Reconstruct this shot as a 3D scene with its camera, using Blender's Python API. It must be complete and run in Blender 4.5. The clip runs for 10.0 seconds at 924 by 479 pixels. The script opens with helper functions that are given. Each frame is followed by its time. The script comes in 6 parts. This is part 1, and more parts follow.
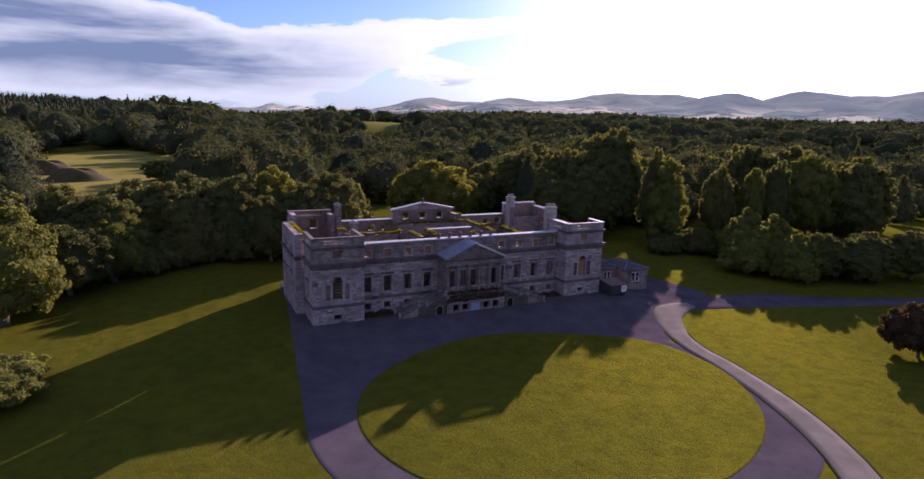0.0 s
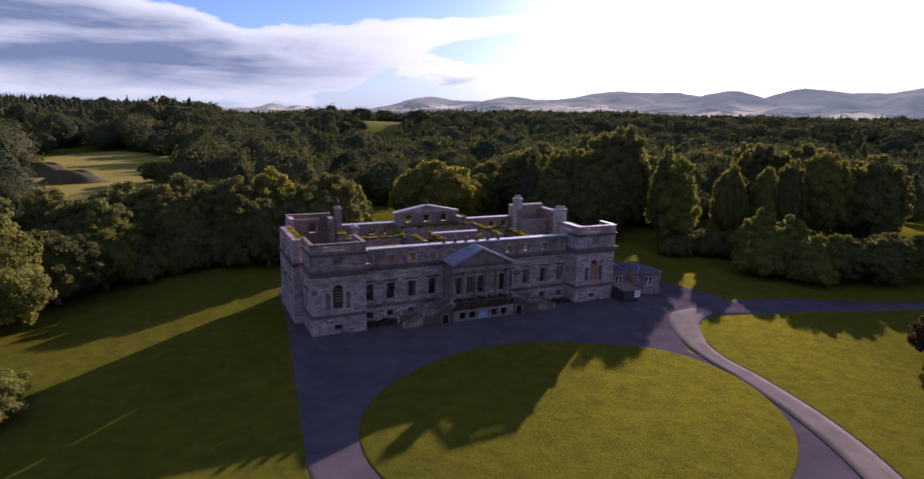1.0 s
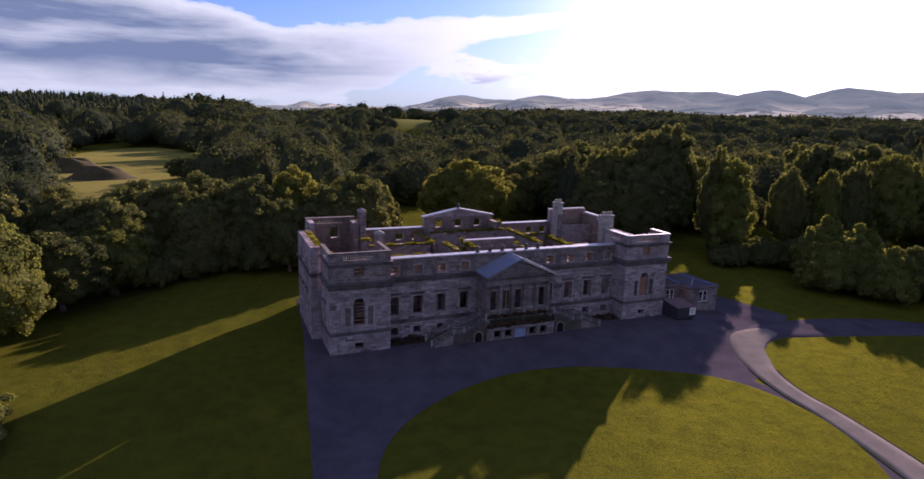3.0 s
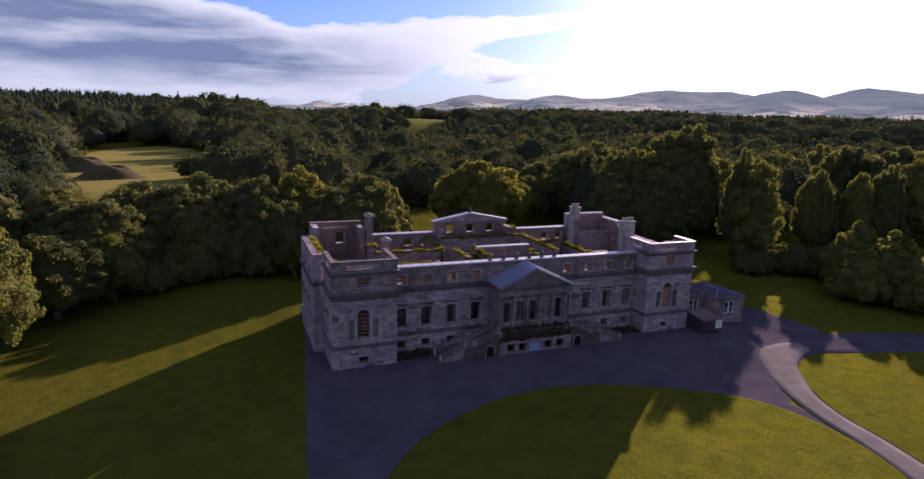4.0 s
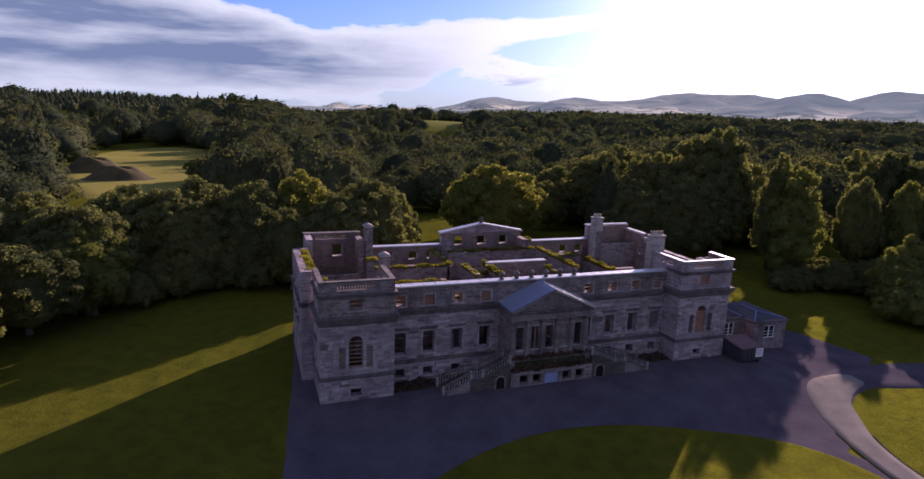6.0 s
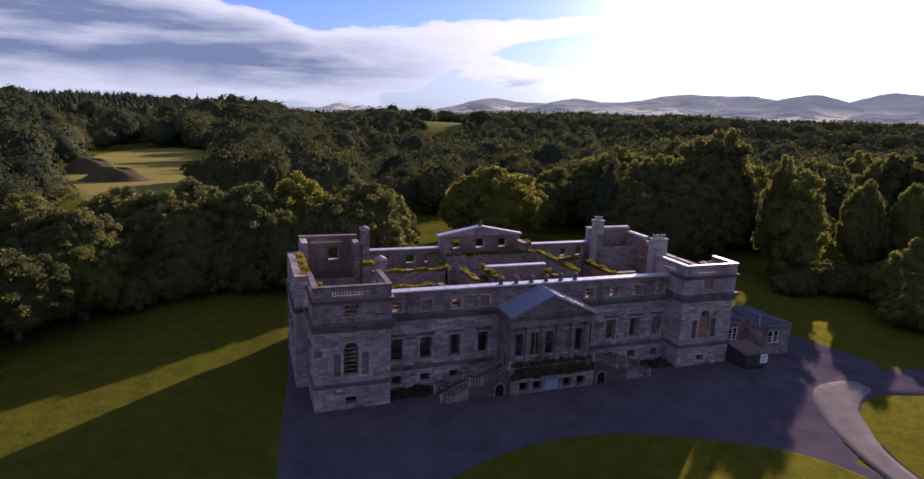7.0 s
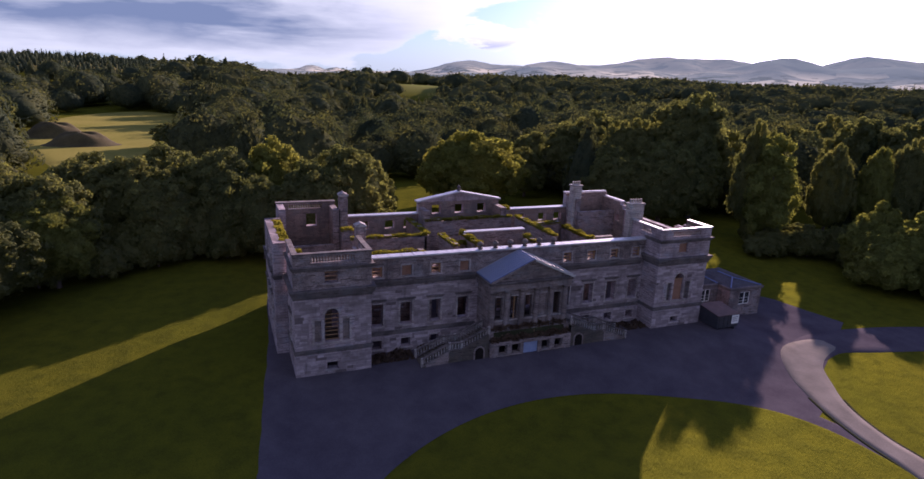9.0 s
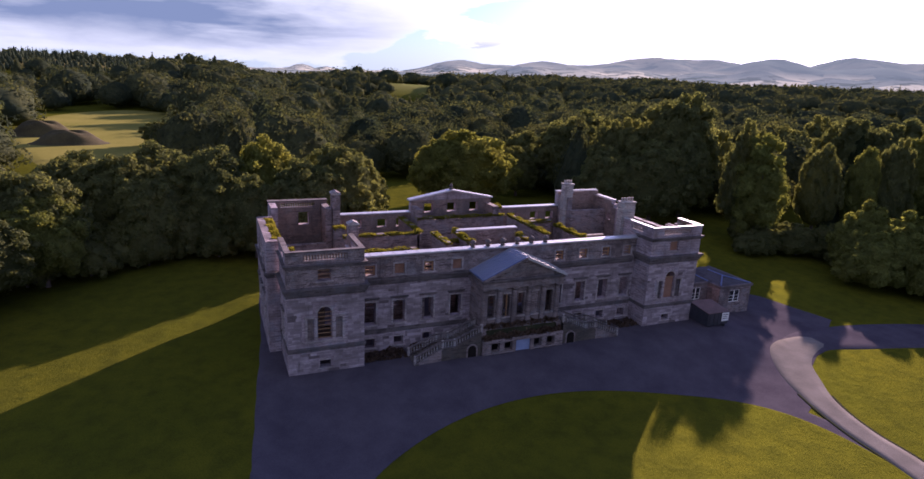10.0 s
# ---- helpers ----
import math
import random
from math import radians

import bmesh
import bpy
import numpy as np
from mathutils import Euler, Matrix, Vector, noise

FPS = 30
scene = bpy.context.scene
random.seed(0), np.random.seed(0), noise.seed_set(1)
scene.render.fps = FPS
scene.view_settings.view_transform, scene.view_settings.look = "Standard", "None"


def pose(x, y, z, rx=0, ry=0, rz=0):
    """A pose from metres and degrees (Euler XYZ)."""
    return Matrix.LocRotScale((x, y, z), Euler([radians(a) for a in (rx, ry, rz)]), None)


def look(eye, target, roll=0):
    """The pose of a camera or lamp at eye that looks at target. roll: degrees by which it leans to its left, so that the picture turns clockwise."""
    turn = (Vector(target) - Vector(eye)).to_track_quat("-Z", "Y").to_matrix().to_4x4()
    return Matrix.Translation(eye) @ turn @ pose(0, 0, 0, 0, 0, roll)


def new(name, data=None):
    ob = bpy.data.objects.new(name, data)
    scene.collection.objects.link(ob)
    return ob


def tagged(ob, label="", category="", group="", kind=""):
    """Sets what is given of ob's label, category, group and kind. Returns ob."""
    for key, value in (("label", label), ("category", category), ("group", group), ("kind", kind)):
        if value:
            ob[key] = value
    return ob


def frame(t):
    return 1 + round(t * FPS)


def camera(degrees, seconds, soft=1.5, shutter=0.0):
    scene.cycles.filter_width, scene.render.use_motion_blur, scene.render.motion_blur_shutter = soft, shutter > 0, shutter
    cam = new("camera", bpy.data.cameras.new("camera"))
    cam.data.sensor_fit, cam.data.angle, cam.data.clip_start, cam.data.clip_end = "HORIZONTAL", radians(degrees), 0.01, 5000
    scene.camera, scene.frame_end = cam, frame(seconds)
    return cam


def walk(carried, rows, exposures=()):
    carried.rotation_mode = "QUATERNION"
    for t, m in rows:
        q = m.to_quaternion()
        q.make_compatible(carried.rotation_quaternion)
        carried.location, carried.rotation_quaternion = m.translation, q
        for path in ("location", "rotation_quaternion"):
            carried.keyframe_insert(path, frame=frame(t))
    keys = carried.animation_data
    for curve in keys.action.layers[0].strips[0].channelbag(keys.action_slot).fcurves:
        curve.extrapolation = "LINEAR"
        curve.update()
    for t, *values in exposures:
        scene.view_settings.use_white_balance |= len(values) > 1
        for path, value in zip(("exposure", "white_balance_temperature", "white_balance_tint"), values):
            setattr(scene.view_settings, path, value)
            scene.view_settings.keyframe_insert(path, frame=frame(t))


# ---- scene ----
cam = camera(74.9, 10.0, soft=1.55)
PATH = [
    (0, (-19.003, -94.352, 34.578), (-18.154, -92.588, 34.172), 1.8),
    (0.5, (-18.318, -91.78, 34.512), (-17.468, -90.016, 34.104), 1.6),
    (1, (-17.584, -89.178, 34.437), (-16.738, -87.413, 34.028), 1.5),
    (1.5, (-16.887, -86.66, 34.254), (-16.057, -84.888, 33.842), 1.5),
    (2, (-16.011, -84.159, 33.985), (-15.205, -82.376, 33.571), 1.6),
    (2.5, (-15.035, -81.651, 33.829), (-14.254, -79.857, 33.414), 1.7),
    (4, (-11.79, -73.99, 33.716), (-11.07, -72.172, 33.298), 1.9),
    (4.5, (-10.543, -71.46, 33.642), (-9.841, -69.635, 33.222), 2.0),
    (5, (-9.207, -68.917, 33.568), (-8.524, -67.085, 33.146), 2.0),
    (5.5, (-7.995, -66.757, 33.515), (-7.327, -64.919, 33.098), 2.1),
    (7, (-6.309, -63.559, 33.45), (-5.642, -61.719, 33.04), 2.2),
    (7.5, (-6.349, -63.219, 33.474), (-5.667, -61.384, 33.065), 2.2),
    (8, (-6.518, -63.163, 33.511), (-5.818, -61.335, 33.099), 2.3),
    (8.1, (-6.53, -63.2, 33.52), (-5.826, -61.374, 33.108), 2.3),
    (8.2, (-6.54, -63.25, 33.535), (-5.833, -61.428, 33.096), 2.3),
    (8.3, (-6.55, -63.30, 33.55), (-5.839, -61.485, 33.069), 2.35),
    (8.4, (-6.56, -63.34, 33.56), (-5.846, -61.544, 33.042), 2.4),
    (8.5, (-6.571, -63.378, 33.57), (-5.856, -61.583, 33.051), 2.4),
    (9, (-6.647, -63.582, 33.578), (-5.914, -61.796, 33.057), 2.4),
    (9.5, (-6.79, -63.673, 33.518), (-6.041, -61.893, 32.998), 2.5),
    (10, (-6.949, -63.706, 33.456), (-6.188, -61.932, 32.935), 2.6),
]
walk(cam, [(t, look(eye, target, roll)) for t, eye, target, roll in PATH], [(0, 1.12, 6000, 51), (2.0, 1.0, 6000, 51), (8.4, 1.0, 6000, 51), (9.0, 1.16, 6000, 52), (9.5, 1.33, 6000, 52), (10, 1.33, 6000, 52)])

# ---- world, sun, exposure ----
SUN_AZ, SUN_EL = radians(50.2), radians(16.7)
SUN_DIR = Vector((math.sin(SUN_AZ) * math.cos(SUN_EL), math.cos(SUN_AZ) * math.cos(SUN_EL), math.sin(SUN_EL)))


class Nodes:
    """Short-hand for building node trees."""

    def __init__(self, tree):
        self.tree = tree
        tree.nodes.clear()

    def add(self, kind, **values):
        node = self.tree.nodes.new(kind)
        for key, value in values.items():
            if key in node.inputs:
                self.put(node.inputs[key], value)
            else:
                setattr(node, key, value)
        return node

    def put(self, socket, value):
        if isinstance(value, bpy.types.NodeSocket):
            self.tree.links.new(value, socket)
        else:
            socket.default_value = value

    def math(self, op, a, b=0.0, c=0.0):
        node = self.tree.nodes.new("ShaderNodeMath")
        node.operation = op
        for i, v in enumerate((a, b, c)):
            self.put(node.inputs[i], v)
        return node.outputs[0]

    def vmath(self, op, a, b=(0, 0, 0)):
        node = self.tree.nodes.new("ShaderNodeVectorMath")
        node.operation = op
        self.put(node.inputs[0], a)
        self.put(node.inputs[1], b)
        return node.outputs["Value"] if op in ("DOT_PRODUCT", "LENGTH", "DISTANCE") else node.outputs["Vector"]

    def mix(self, fac, a, b, mode="MIX"):
        node = self.tree.nodes.new("ShaderNodeMix")
        node.data_type, node.blend_type = "RGBA", mode
        self.put(node.inputs[0], fac)
        for socket, v in ((node.inputs[6], a), (node.inputs[7], b)):
            self.put(socket, (*v, 1) if isinstance(v, tuple) and len(v) == 3 else v)
        return node.outputs[2]

    def ramp(self, fac, stops):
        node = self.tree.nodes.new("ShaderNodeValToRGB")
        self.put(node.inputs[0], fac)
        e = node.color_ramp.elements
        while len(e) < len(stops):
            e.new(0.5)
        for el, (p, c) in zip(e, stops):
            el.position = p
            el.color = (c, c, c, 1) if isinstance(c, (int, float)) else (*c, 1)
        return node.outputs[0]

    def noise(self, vector, scale, detail=4.0, rough=0.55, dist=0.0):
        node = self.add("ShaderNodeTexNoise", Scale=scale, Detail=detail, Roughness=rough, Distortion=dist)
        self.put(node.inputs["Vector"], vector)
        return node.outputs[0]


def make_world():
    w = bpy.data.worlds.new("sky")
    w.use_nodes = True
    scene.world = w
    n = Nodes(w.node_tree)
    sky = n.add("ShaderNodeTexSky", sky_type="NISHITA", sun_disc=False, sun_elevation=SUN_EL, sun_rotation=SUN_AZ,
                altitude=200.0, air_density=1.0, dust_density=0.5, ozone_density=1.5)
    d = n.add("ShaderNodeTexCoord").outputs["Generated"]
    xyz = n.add("ShaderNodeSeparateXYZ", Vector=d)
    up = n.math("MAXIMUM", xyz.outputs[2], 0.0)
    # long low clouds: noise drawn out along the horizon
    spread = n.vmath("ADD", n.vmath("MULTIPLY", d, (1.0, 1.0, 3.0)), (CLOUD_SEED, 0.0, 0.0))
    big = n.noise(spread, 4.2, 5.0, 0.55, 0.15)
    fine = n.noise(n.vmath("MULTIPLY", spread, (1.0, 1.0, 1.2)), 11.0, 6.0, 0.58, 0.15)
    streak = n.noise(n.vmath("MULTIPLY", spread, (1.0, 1.0, 2.6)), 4.6, 5.0, 0.52, 0.2)
    unit = n.vmath("NORMALIZE", d)
    facing = n.vmath("DOT_PRODUCT", unit, tuple(SUN_DIR))
    # bearing and height in degrees
    turn = n.math("MULTIPLY", n.math("ARCTAN2", xyz.outputs[0], xyz.outputs[1]), 180 / math.pi)
    high = n.math("MULTIPLY", n.math("ARCSINE", n.add("ShaderNodeSeparateXYZ", Vector=unit).outputs[2]), 180 / math.pi)

    def past(start, slope):
        return n.math("MULTIPLY", n.math("MAXIMUM", n.math("SUBTRACT", turn, start), 0.0), slope)
    # a wedge of cloud away from the sun that runs out into a long streak
    top = n.math("ADD", n.math("ADD", 6.75, n.math("MULTIPLY", n.math("MAXIMUM", n.math("SUBTRACT", 6.0, turn), 0.0), 0.26)), past(6.0, 0.083))
    foot = n.math("SUBTRACT", n.math("ADD", 0.2, past(11.5, 0.50)), past(22.7, 0.29))
    ragged = n.math("ADD", n.math("MULTIPLY", n.math("SUBTRACT", big, 0.5), 3.0), n.math("MULTIPLY", n.math("SUBTRACT", fine, 0.5), 2.6))
    above, below = n.math("SUBTRACT", top, high), n.math("SUBTRACT", high, foot)
    edge = n.math("ADD", n.math("MINIMUM", above, n.math("MULTIPLY", below, 0.9)), n.math("MULTIPLY", ragged, n.ramp(n.math("DIVIDE", turn, 40.0), [(0.35, 1.0), (0.85, 0.35)])))
    ahead = n.ramp(n.vmath("DOT_PRODUCT", unit, (math.sin(radians(15)), math.cos(radians(15)), 0.0)), [(0.15, 0.0), (0.5, 1.0)])
    bank = n.math("MULTIPLY", n.ramp(n.math("ADD", n.math("MULTIPLY", edge, 0.1), 0.5), [(0.49, 0.0), (0.515, 0.75), (0.56, 1.0)]), ahead)
    ball = n.math("SUBTRACT", 1.0, n.math("ADD", n.math("POWER", n.math("ABSOLUTE", n.math("DIVIDE", n.math("SUBTRACT", turn, 22.0), 6.0)), 2.0), n.math("POWER", n.math("ABSOLUTE", n.math("DIVIDE", n.math("SUBTRACT", high, 3.8), 1.6)), 2.0)))
    puff = n.ramp(n.math("ADD", n.math("MULTIPLY", ball, 0.25), n.math("ADD", n.math("MULTIPLY", n.math("SUBTRACT", fine, 0.5), 1.6), 0.40)), [(0.46, 0.0), (0.56, 0.9)])
    puff = n.math("MULTIPLY", n.math("MULTIPLY", puff, n.ramp(ball, [(0.0, 0.0), (0.35, 1.0)])), ahead)
    wisp = n.math("MULTIPLY", n.math("MULTIPLY", n.ramp(fine, [(0.56, 0.0), (0.66, 0.7)]), n.ramp(n.math("DIVIDE", high, 20.0), [(0.25, 1.0), (0.36, 0.0)])), ahead)
    # unseen clouds behind the view, added as fill for the shaded sides
    away = n.math("MULTIPLY", n.ramp(n.math("ADD", n.math("MULTIPLY", facing, 0.5), 0.5), [(0.60, 1.0), (0.74, 0.0)]), n.ramp(big, [(0.36, 0.0), (0.54, 1.0)]))
    away = n.math("MULTIPLY", away, n.math("SUBTRACT", 1.0, ahead))
    cover = n.math("MAXIMUM", n.math("MAXIMUM", bank, wisp), n.math("MAXIMUM", away, puff))
    belly = n.ramp(n.math("DIVIDE", n.math("ADD", above, n.math("MULTIPLY", ragged, 0.9)), 10.0), [(0.05, 0.0), (0.26, 1.0)])
    belly = n.math("MULTIPLY", belly, n.ramp(n.math("DIVIDE", n.math("ADD", high, n.math("MULTIPLY", ragged, 0.8)), 10.0), [(0.08, 0.30), (0.32, 1.0)]))
    belly = n.math("MULTIPLY", belly, n.ramp(n.math("DIVIDE", turn, 40.0), [(0.16, 1.0), (0.52, 0.0)]))
    mottle = n.ramp(n.math("ADD", n.math("MULTIPLY", big, 0.25), n.math("MULTIPLY", streak, 0.75)), [(0.48, 1.0), (0.66, 0.36)])
    under = n.math("MULTIPLY", n.math("MULTIPLY", puff, n.ramp(n.math("DIVIDE", high, 10.0), [(0.28, 0.7), (0.36, 0.0)])), n.ramp(fine, [(0.46, 0.0), (0.56, 1.0)]))
    thick = n.math("MAXIMUM", n.math("MAXIMUM", n.math("MULTIPLY", n.math("MULTIPLY", belly, mottle), bank), under), n.math("MULTIPLY", away, 0.75))
    glow = n.math("POWER", n.math("MAXIMUM", facing, 0.0), 17.0)
    core = n.math("POWER", n.math("MAXIMUM", facing, 0.0), 40.0)
    bright = n.mix(glow, (6.9, 8.3, 7.6), (20.0, 19.8, 19.4))
    dark = n.mix(glow, (1.6, 2.5, 3.3), (8.3, 8.5, 9.2))
    cloud = n.mix(thick, bright, dark)
    low = n.ramp(up, [(0.0, 0.85), (0.05, 0.4), (0.12, 0.0)])
    base = n.mix(1.0, sky.outputs[0], (0.56, 0.83, 1.30), "MULTIPLY")
    base = n.mix(low, base, n.mix(glow, (4.1, 5.8, 5.8), (14.0, 14.0, 14.4)))
    col = n.mix(cover, base, cloud)
    haze = n.mix(1.0, n.mix(glow, (0.0, 0.0, 0.0), (2.2, 2.2, 2.2)), n.mix(core, (0.0, 0.0, 0.0), (22.0, 21.7, 21.4)), "ADD")
    col = n.mix(1.0, col, haze, "ADD")
    bg = n.add("ShaderNodeBackground", Color=col, Strength=SKY_STRENGTH)
    out = n.add("ShaderNodeOutputWorld")
    w.node_tree.links.new(bg.outputs[0], out.inputs[0])


CLOUD_SEED, SKY_STRENGTH = 3.1, 0.053
make_world()
lamp = bpy.data.lights.new("sun", "SUN")
lamp.energy, lamp.angle, lamp.color = 5.0, radians(0.6), (1.0, 0.87, 0.66)
sun = new("sun", lamp)
sun.matrix_world = look((120, 100, 60), Vector((120, 100, 60)) - SUN_DIR)

# ---- materials ----


def material(name):
    m = bpy.data.materials.new(name)
    m.use_nodes = True
    return m, Nodes(m.node_tree)


def finish(m, n, color, rough=0.85, bump=None, bump_strength=0.3, bump_dist=0.02, metal=0.0, spec=0.3, normal=None):
    bsdf = n.add("ShaderNodeBsdfPrincipled")
    n.put(bsdf.inputs["Base Color"], (*color, 1) if isinstance(color, tuple) and len(color) == 3 else color)
    n.put(bsdf.inputs["Roughness"], rough)
    n.put(bsdf.inputs["Metallic"], metal)
    n.put(bsdf.inputs["Specular IOR Level"], spec)
    if bump is not None:
        b = n.add("ShaderNodeBump", Strength=bump_strength, Distance=bump_dist, Height=bump)
        m.node_tree.links.new(b.outputs[0], bsdf.inputs["Normal"])
    out = n.add("ShaderNodeOutputMaterial")
    m.node_tree.links.new(bsdf.outputs[0], out.inputs[0])
    return m


def where(n):
    return n.add("ShaderNodeNewGeometry").outputs["Position"]


def stone_material(name, light, dark, stain, course=0.36, length=0.95, rubble=0.0):
    m, n = material(name)
    p = where(n)
    xyz = n.add("ShaderNodeSeparateXYZ", Vector=p)
    along = n.math("ADD", xyz.outputs[0], xyz.outputs[1])
    uv = n.add("ShaderNodeCombineXYZ", X=along, Y=xyz.outputs[2], Z=0.0).outputs[0]
    uv = n.vmath("ADD", uv, n.vmath("MULTIPLY", n.add("ShaderNodeTexNoise", Scale=0.9, Detail=3.0, Vector=uv).outputs[1], (0.14, 0.10, 0.0)))
    if rubble:
        uv = n.vmath("ADD", uv, n.vmath("SCALE", n.add("ShaderNodeTexNoise", Scale=1.4, Vector=uv).outputs[1]))
    brick = n.add("ShaderNodeTexBrick", offset=0.5, Scale=1.0)
    n.put(brick.inputs["Vector"], uv)
    brick.inputs["Color1"].default_value = (0.34, 0.34, 0.34, 1)
    brick.inputs["Color2"].default_value = (0.82, 0.82, 0.82, 1)
    brick.inputs["Mortar"].default_value = (0.0, 0.0, 0.0, 1)
    brick.inputs["Mortar Size"].default_value = 0.018
    brick.inputs["Mortar Smooth"].default_value = 0.2
    brick.inputs["Brick Width"].default_value = length
    brick.inputs["Row Height"].default_value = course
    tone = brick.outputs[0]
    grime = n.noise(p, 0.30, 6.0, 0.68)
    streak = n.noise(n.vmath("MULTIPLY", p, (1.6, 1.6, 0.22)), 0.8, 5.0, 0.65)
    layer = n.noise(n.vmath("MULTIPLY", p, (0.55, 0.55, 4.2)), 1.0, 6.0, 0.72, 0.3)
    patch = n.noise(p, 1.3, 5.0, 0.6)
    grain = n.noise(p, 9.0, 4.0, 0.6)
    c = n.mix(n.math("MULTIPLY", tone, 0.9), dark, light)
    c = n.mix(n.ramp(patch, [(0.40, 0.0), (0.62, 0.55)]), c, light)
    c = n.mix(n.ramp(layer, [(0.53, 0.0), (0.60, 0.85)]), c, n.mix(1.0, dark, (0.50, 0.47, 0.48), "MULTIPLY"))
    lichen = n.noise(n.vmath("MULTIPLY", p, (0.8, 0.8, 1.6)), 0.55, 6.0, 0.7, 0.4)
    c = n.mix(n.ramp(lichen, [(0.50, 0.0), (0.62, 0.6)]), c, n.mix(1.0, light, (0.60, 0.76, 0.86), "MULTIPLY"))
    c = n.mix(n.ramp(grime, [(0.46, 0.0), (0.62, 0.75)]), c, stain)
    c = n.mix(n.ramp(streak, [(0.58, 0.0), (0.74, 0.6)]), c, (0.06, 0.05, 0.048))
    c = n.mix(n.math("MULTIPLY", brick.outputs[1], 0.5), c, (0.08, 0.065, 0.06))
    c = n.mix(n.math("MULTIPLY", grain, 0.35), c, n.mix(1.0, c, (0.5, 0.5, 0.5), "MULTIPLY"))
    h = n.math("ADD", n.math("MULTIPLY", brick.outputs[1], -1.0), n.math("ADD", n.math("MULTIPLY", grain, 0.6), n.math("MULTIPLY", grime, 0.7)))
    return finish(m, n, c, 0.92, h, 0.5, 0.05, spec=0.15)


STONE = stone_material("ashlar_sandstone", (0.48, 0.385, 0.40), (0.30, 0.228, 0.235), (0.175, 0.126, 0.13))
TRIM = stone_material("dressed_sandstone", (0.50, 0.42, 0.40), (0.33, 0.27, 0.255), (0.17, 0.135, 0.13), 0.5, 1.6)
# dirty stone, its tone darkened further for the shade in the portico recess
PORTICO = stone_material("dirty_shaded_portico_stone", (0.31, 0.245, 0.23), (0.18, 0.137, 0.13), (0.095, 0.073, 0.070), 0.4, 1.2)
# weathered stone with soffit shadow worked into its dark tone
CORNICE = stone_material("weathered_shaded_cornice_stone", (0.19, 0.155, 0.148), (0.115, 0.094, 0.092), (0.07, 0.058, 0.058), 0.5, 1.6)
STEP = stone_material("dark_step_stone", (0.13, 0.105, 0.09), (0.08, 0.065, 0.056), (0.055, 0.05, 0.04), 0.5, 1.6)
RUBBLE = stone_material("rubble_stone", (0.40, 0.31, 0.295), (0.13, 0.098, 0.094), (0.085, 0.064, 0.062), 0.24, 0.5, 1.0)
INNER = stone_material("bare_inner_masonry", (0.36, 0.245, 0.205), (0.20, 0.138, 0.12), (0.13, 0.10, 0.092), 0.2, 0.42, 1.0)


def plain_material(name, a, b, scale, rough=0.7, bump=0.3, metal=0.0, spec=0.3, fine=12.0):
    m, n = material(name)
    p = where(n)
    big, small = n.noise(p, scale, 5.0, 0.6), n.noise(p, scale * fine, 4.0, 0.6)
    c = n.mix(n.ramp(n.math("ADD", n.math("MULTIPLY", big, 0.65), n.math("MULTIPLY", small, 0.35)), [(0.35, 0.0), (0.65, 1.0)]), a, b)
    return finish(m, n, c, rough, n.math("ADD", small, big), bump, 0.02, metal, spec)


LEAD = plain_material("weathered_lead_sheet", (0.050, 0.085, 0.20), (0.095, 0.145, 0.30), 0.7, 0.5, 0.15, 0.15, 0.4)
# pale lead; the tone also carries the sun's glancing reflection
COPING = plain_material("glint_pale_lead_coping", (0.36, 0.35, 0.37), (0.52, 0.50, 0.50), 0.8, 0.42, 0.12, 0.25, 0.5)
WOOD = plain_material("new_bracing_timber", (0.24, 0.13, 0.065), (0.34, 0.20, 0.10), 1.5, 0.7, 0.2)
BOARD = plain_material("orange_boarding", (0.20, 0.095, 0.062), (0.29, 0.15, 0.10), 1.6, 0.7, 0.2)
WHITE = plain_material("white_paint", (0.62, 0.61, 0.58), (0.78, 0.77, 0.74), 1.4, 0.5, 0.1)
CHIMNEY = stone_material("pale_chimney_stone", (0.52, 0.47, 0.43), (0.34, 0.30, 0.28), (0.24, 0.21, 0.20), 0.34, 0.8)
SLATE = stone_material("annexe_slate", (0.085, 0.082, 0.095), (0.055, 0.054, 0.062), (0.045, 0.043, 0.048), 0.22, 0.3)
METAL = plain_material("dark_container_steel", (0.02, 0.022, 0.03), (0.045, 0.045, 0.055), 1.2, 0.5, 0.1, 0.0, 0.4)
RUST = plain_material("rusty_lid_board", (0.065, 0.038, 0.033), (0.115, 0.066, 0.055), 1.0, 0.8, 0.3)
GLASS = plain_material("dark_window_glass", (0.02, 0.022, 0.026), (0.03, 0.032, 0.036), 0.8, 0.12, 0.02, 0.0, 0.6)
BARK = plain_material("bark", (0.07, 0.055, 0.045), (0.13, 0.105, 0.085), 1.2, 0.95, 0.6)


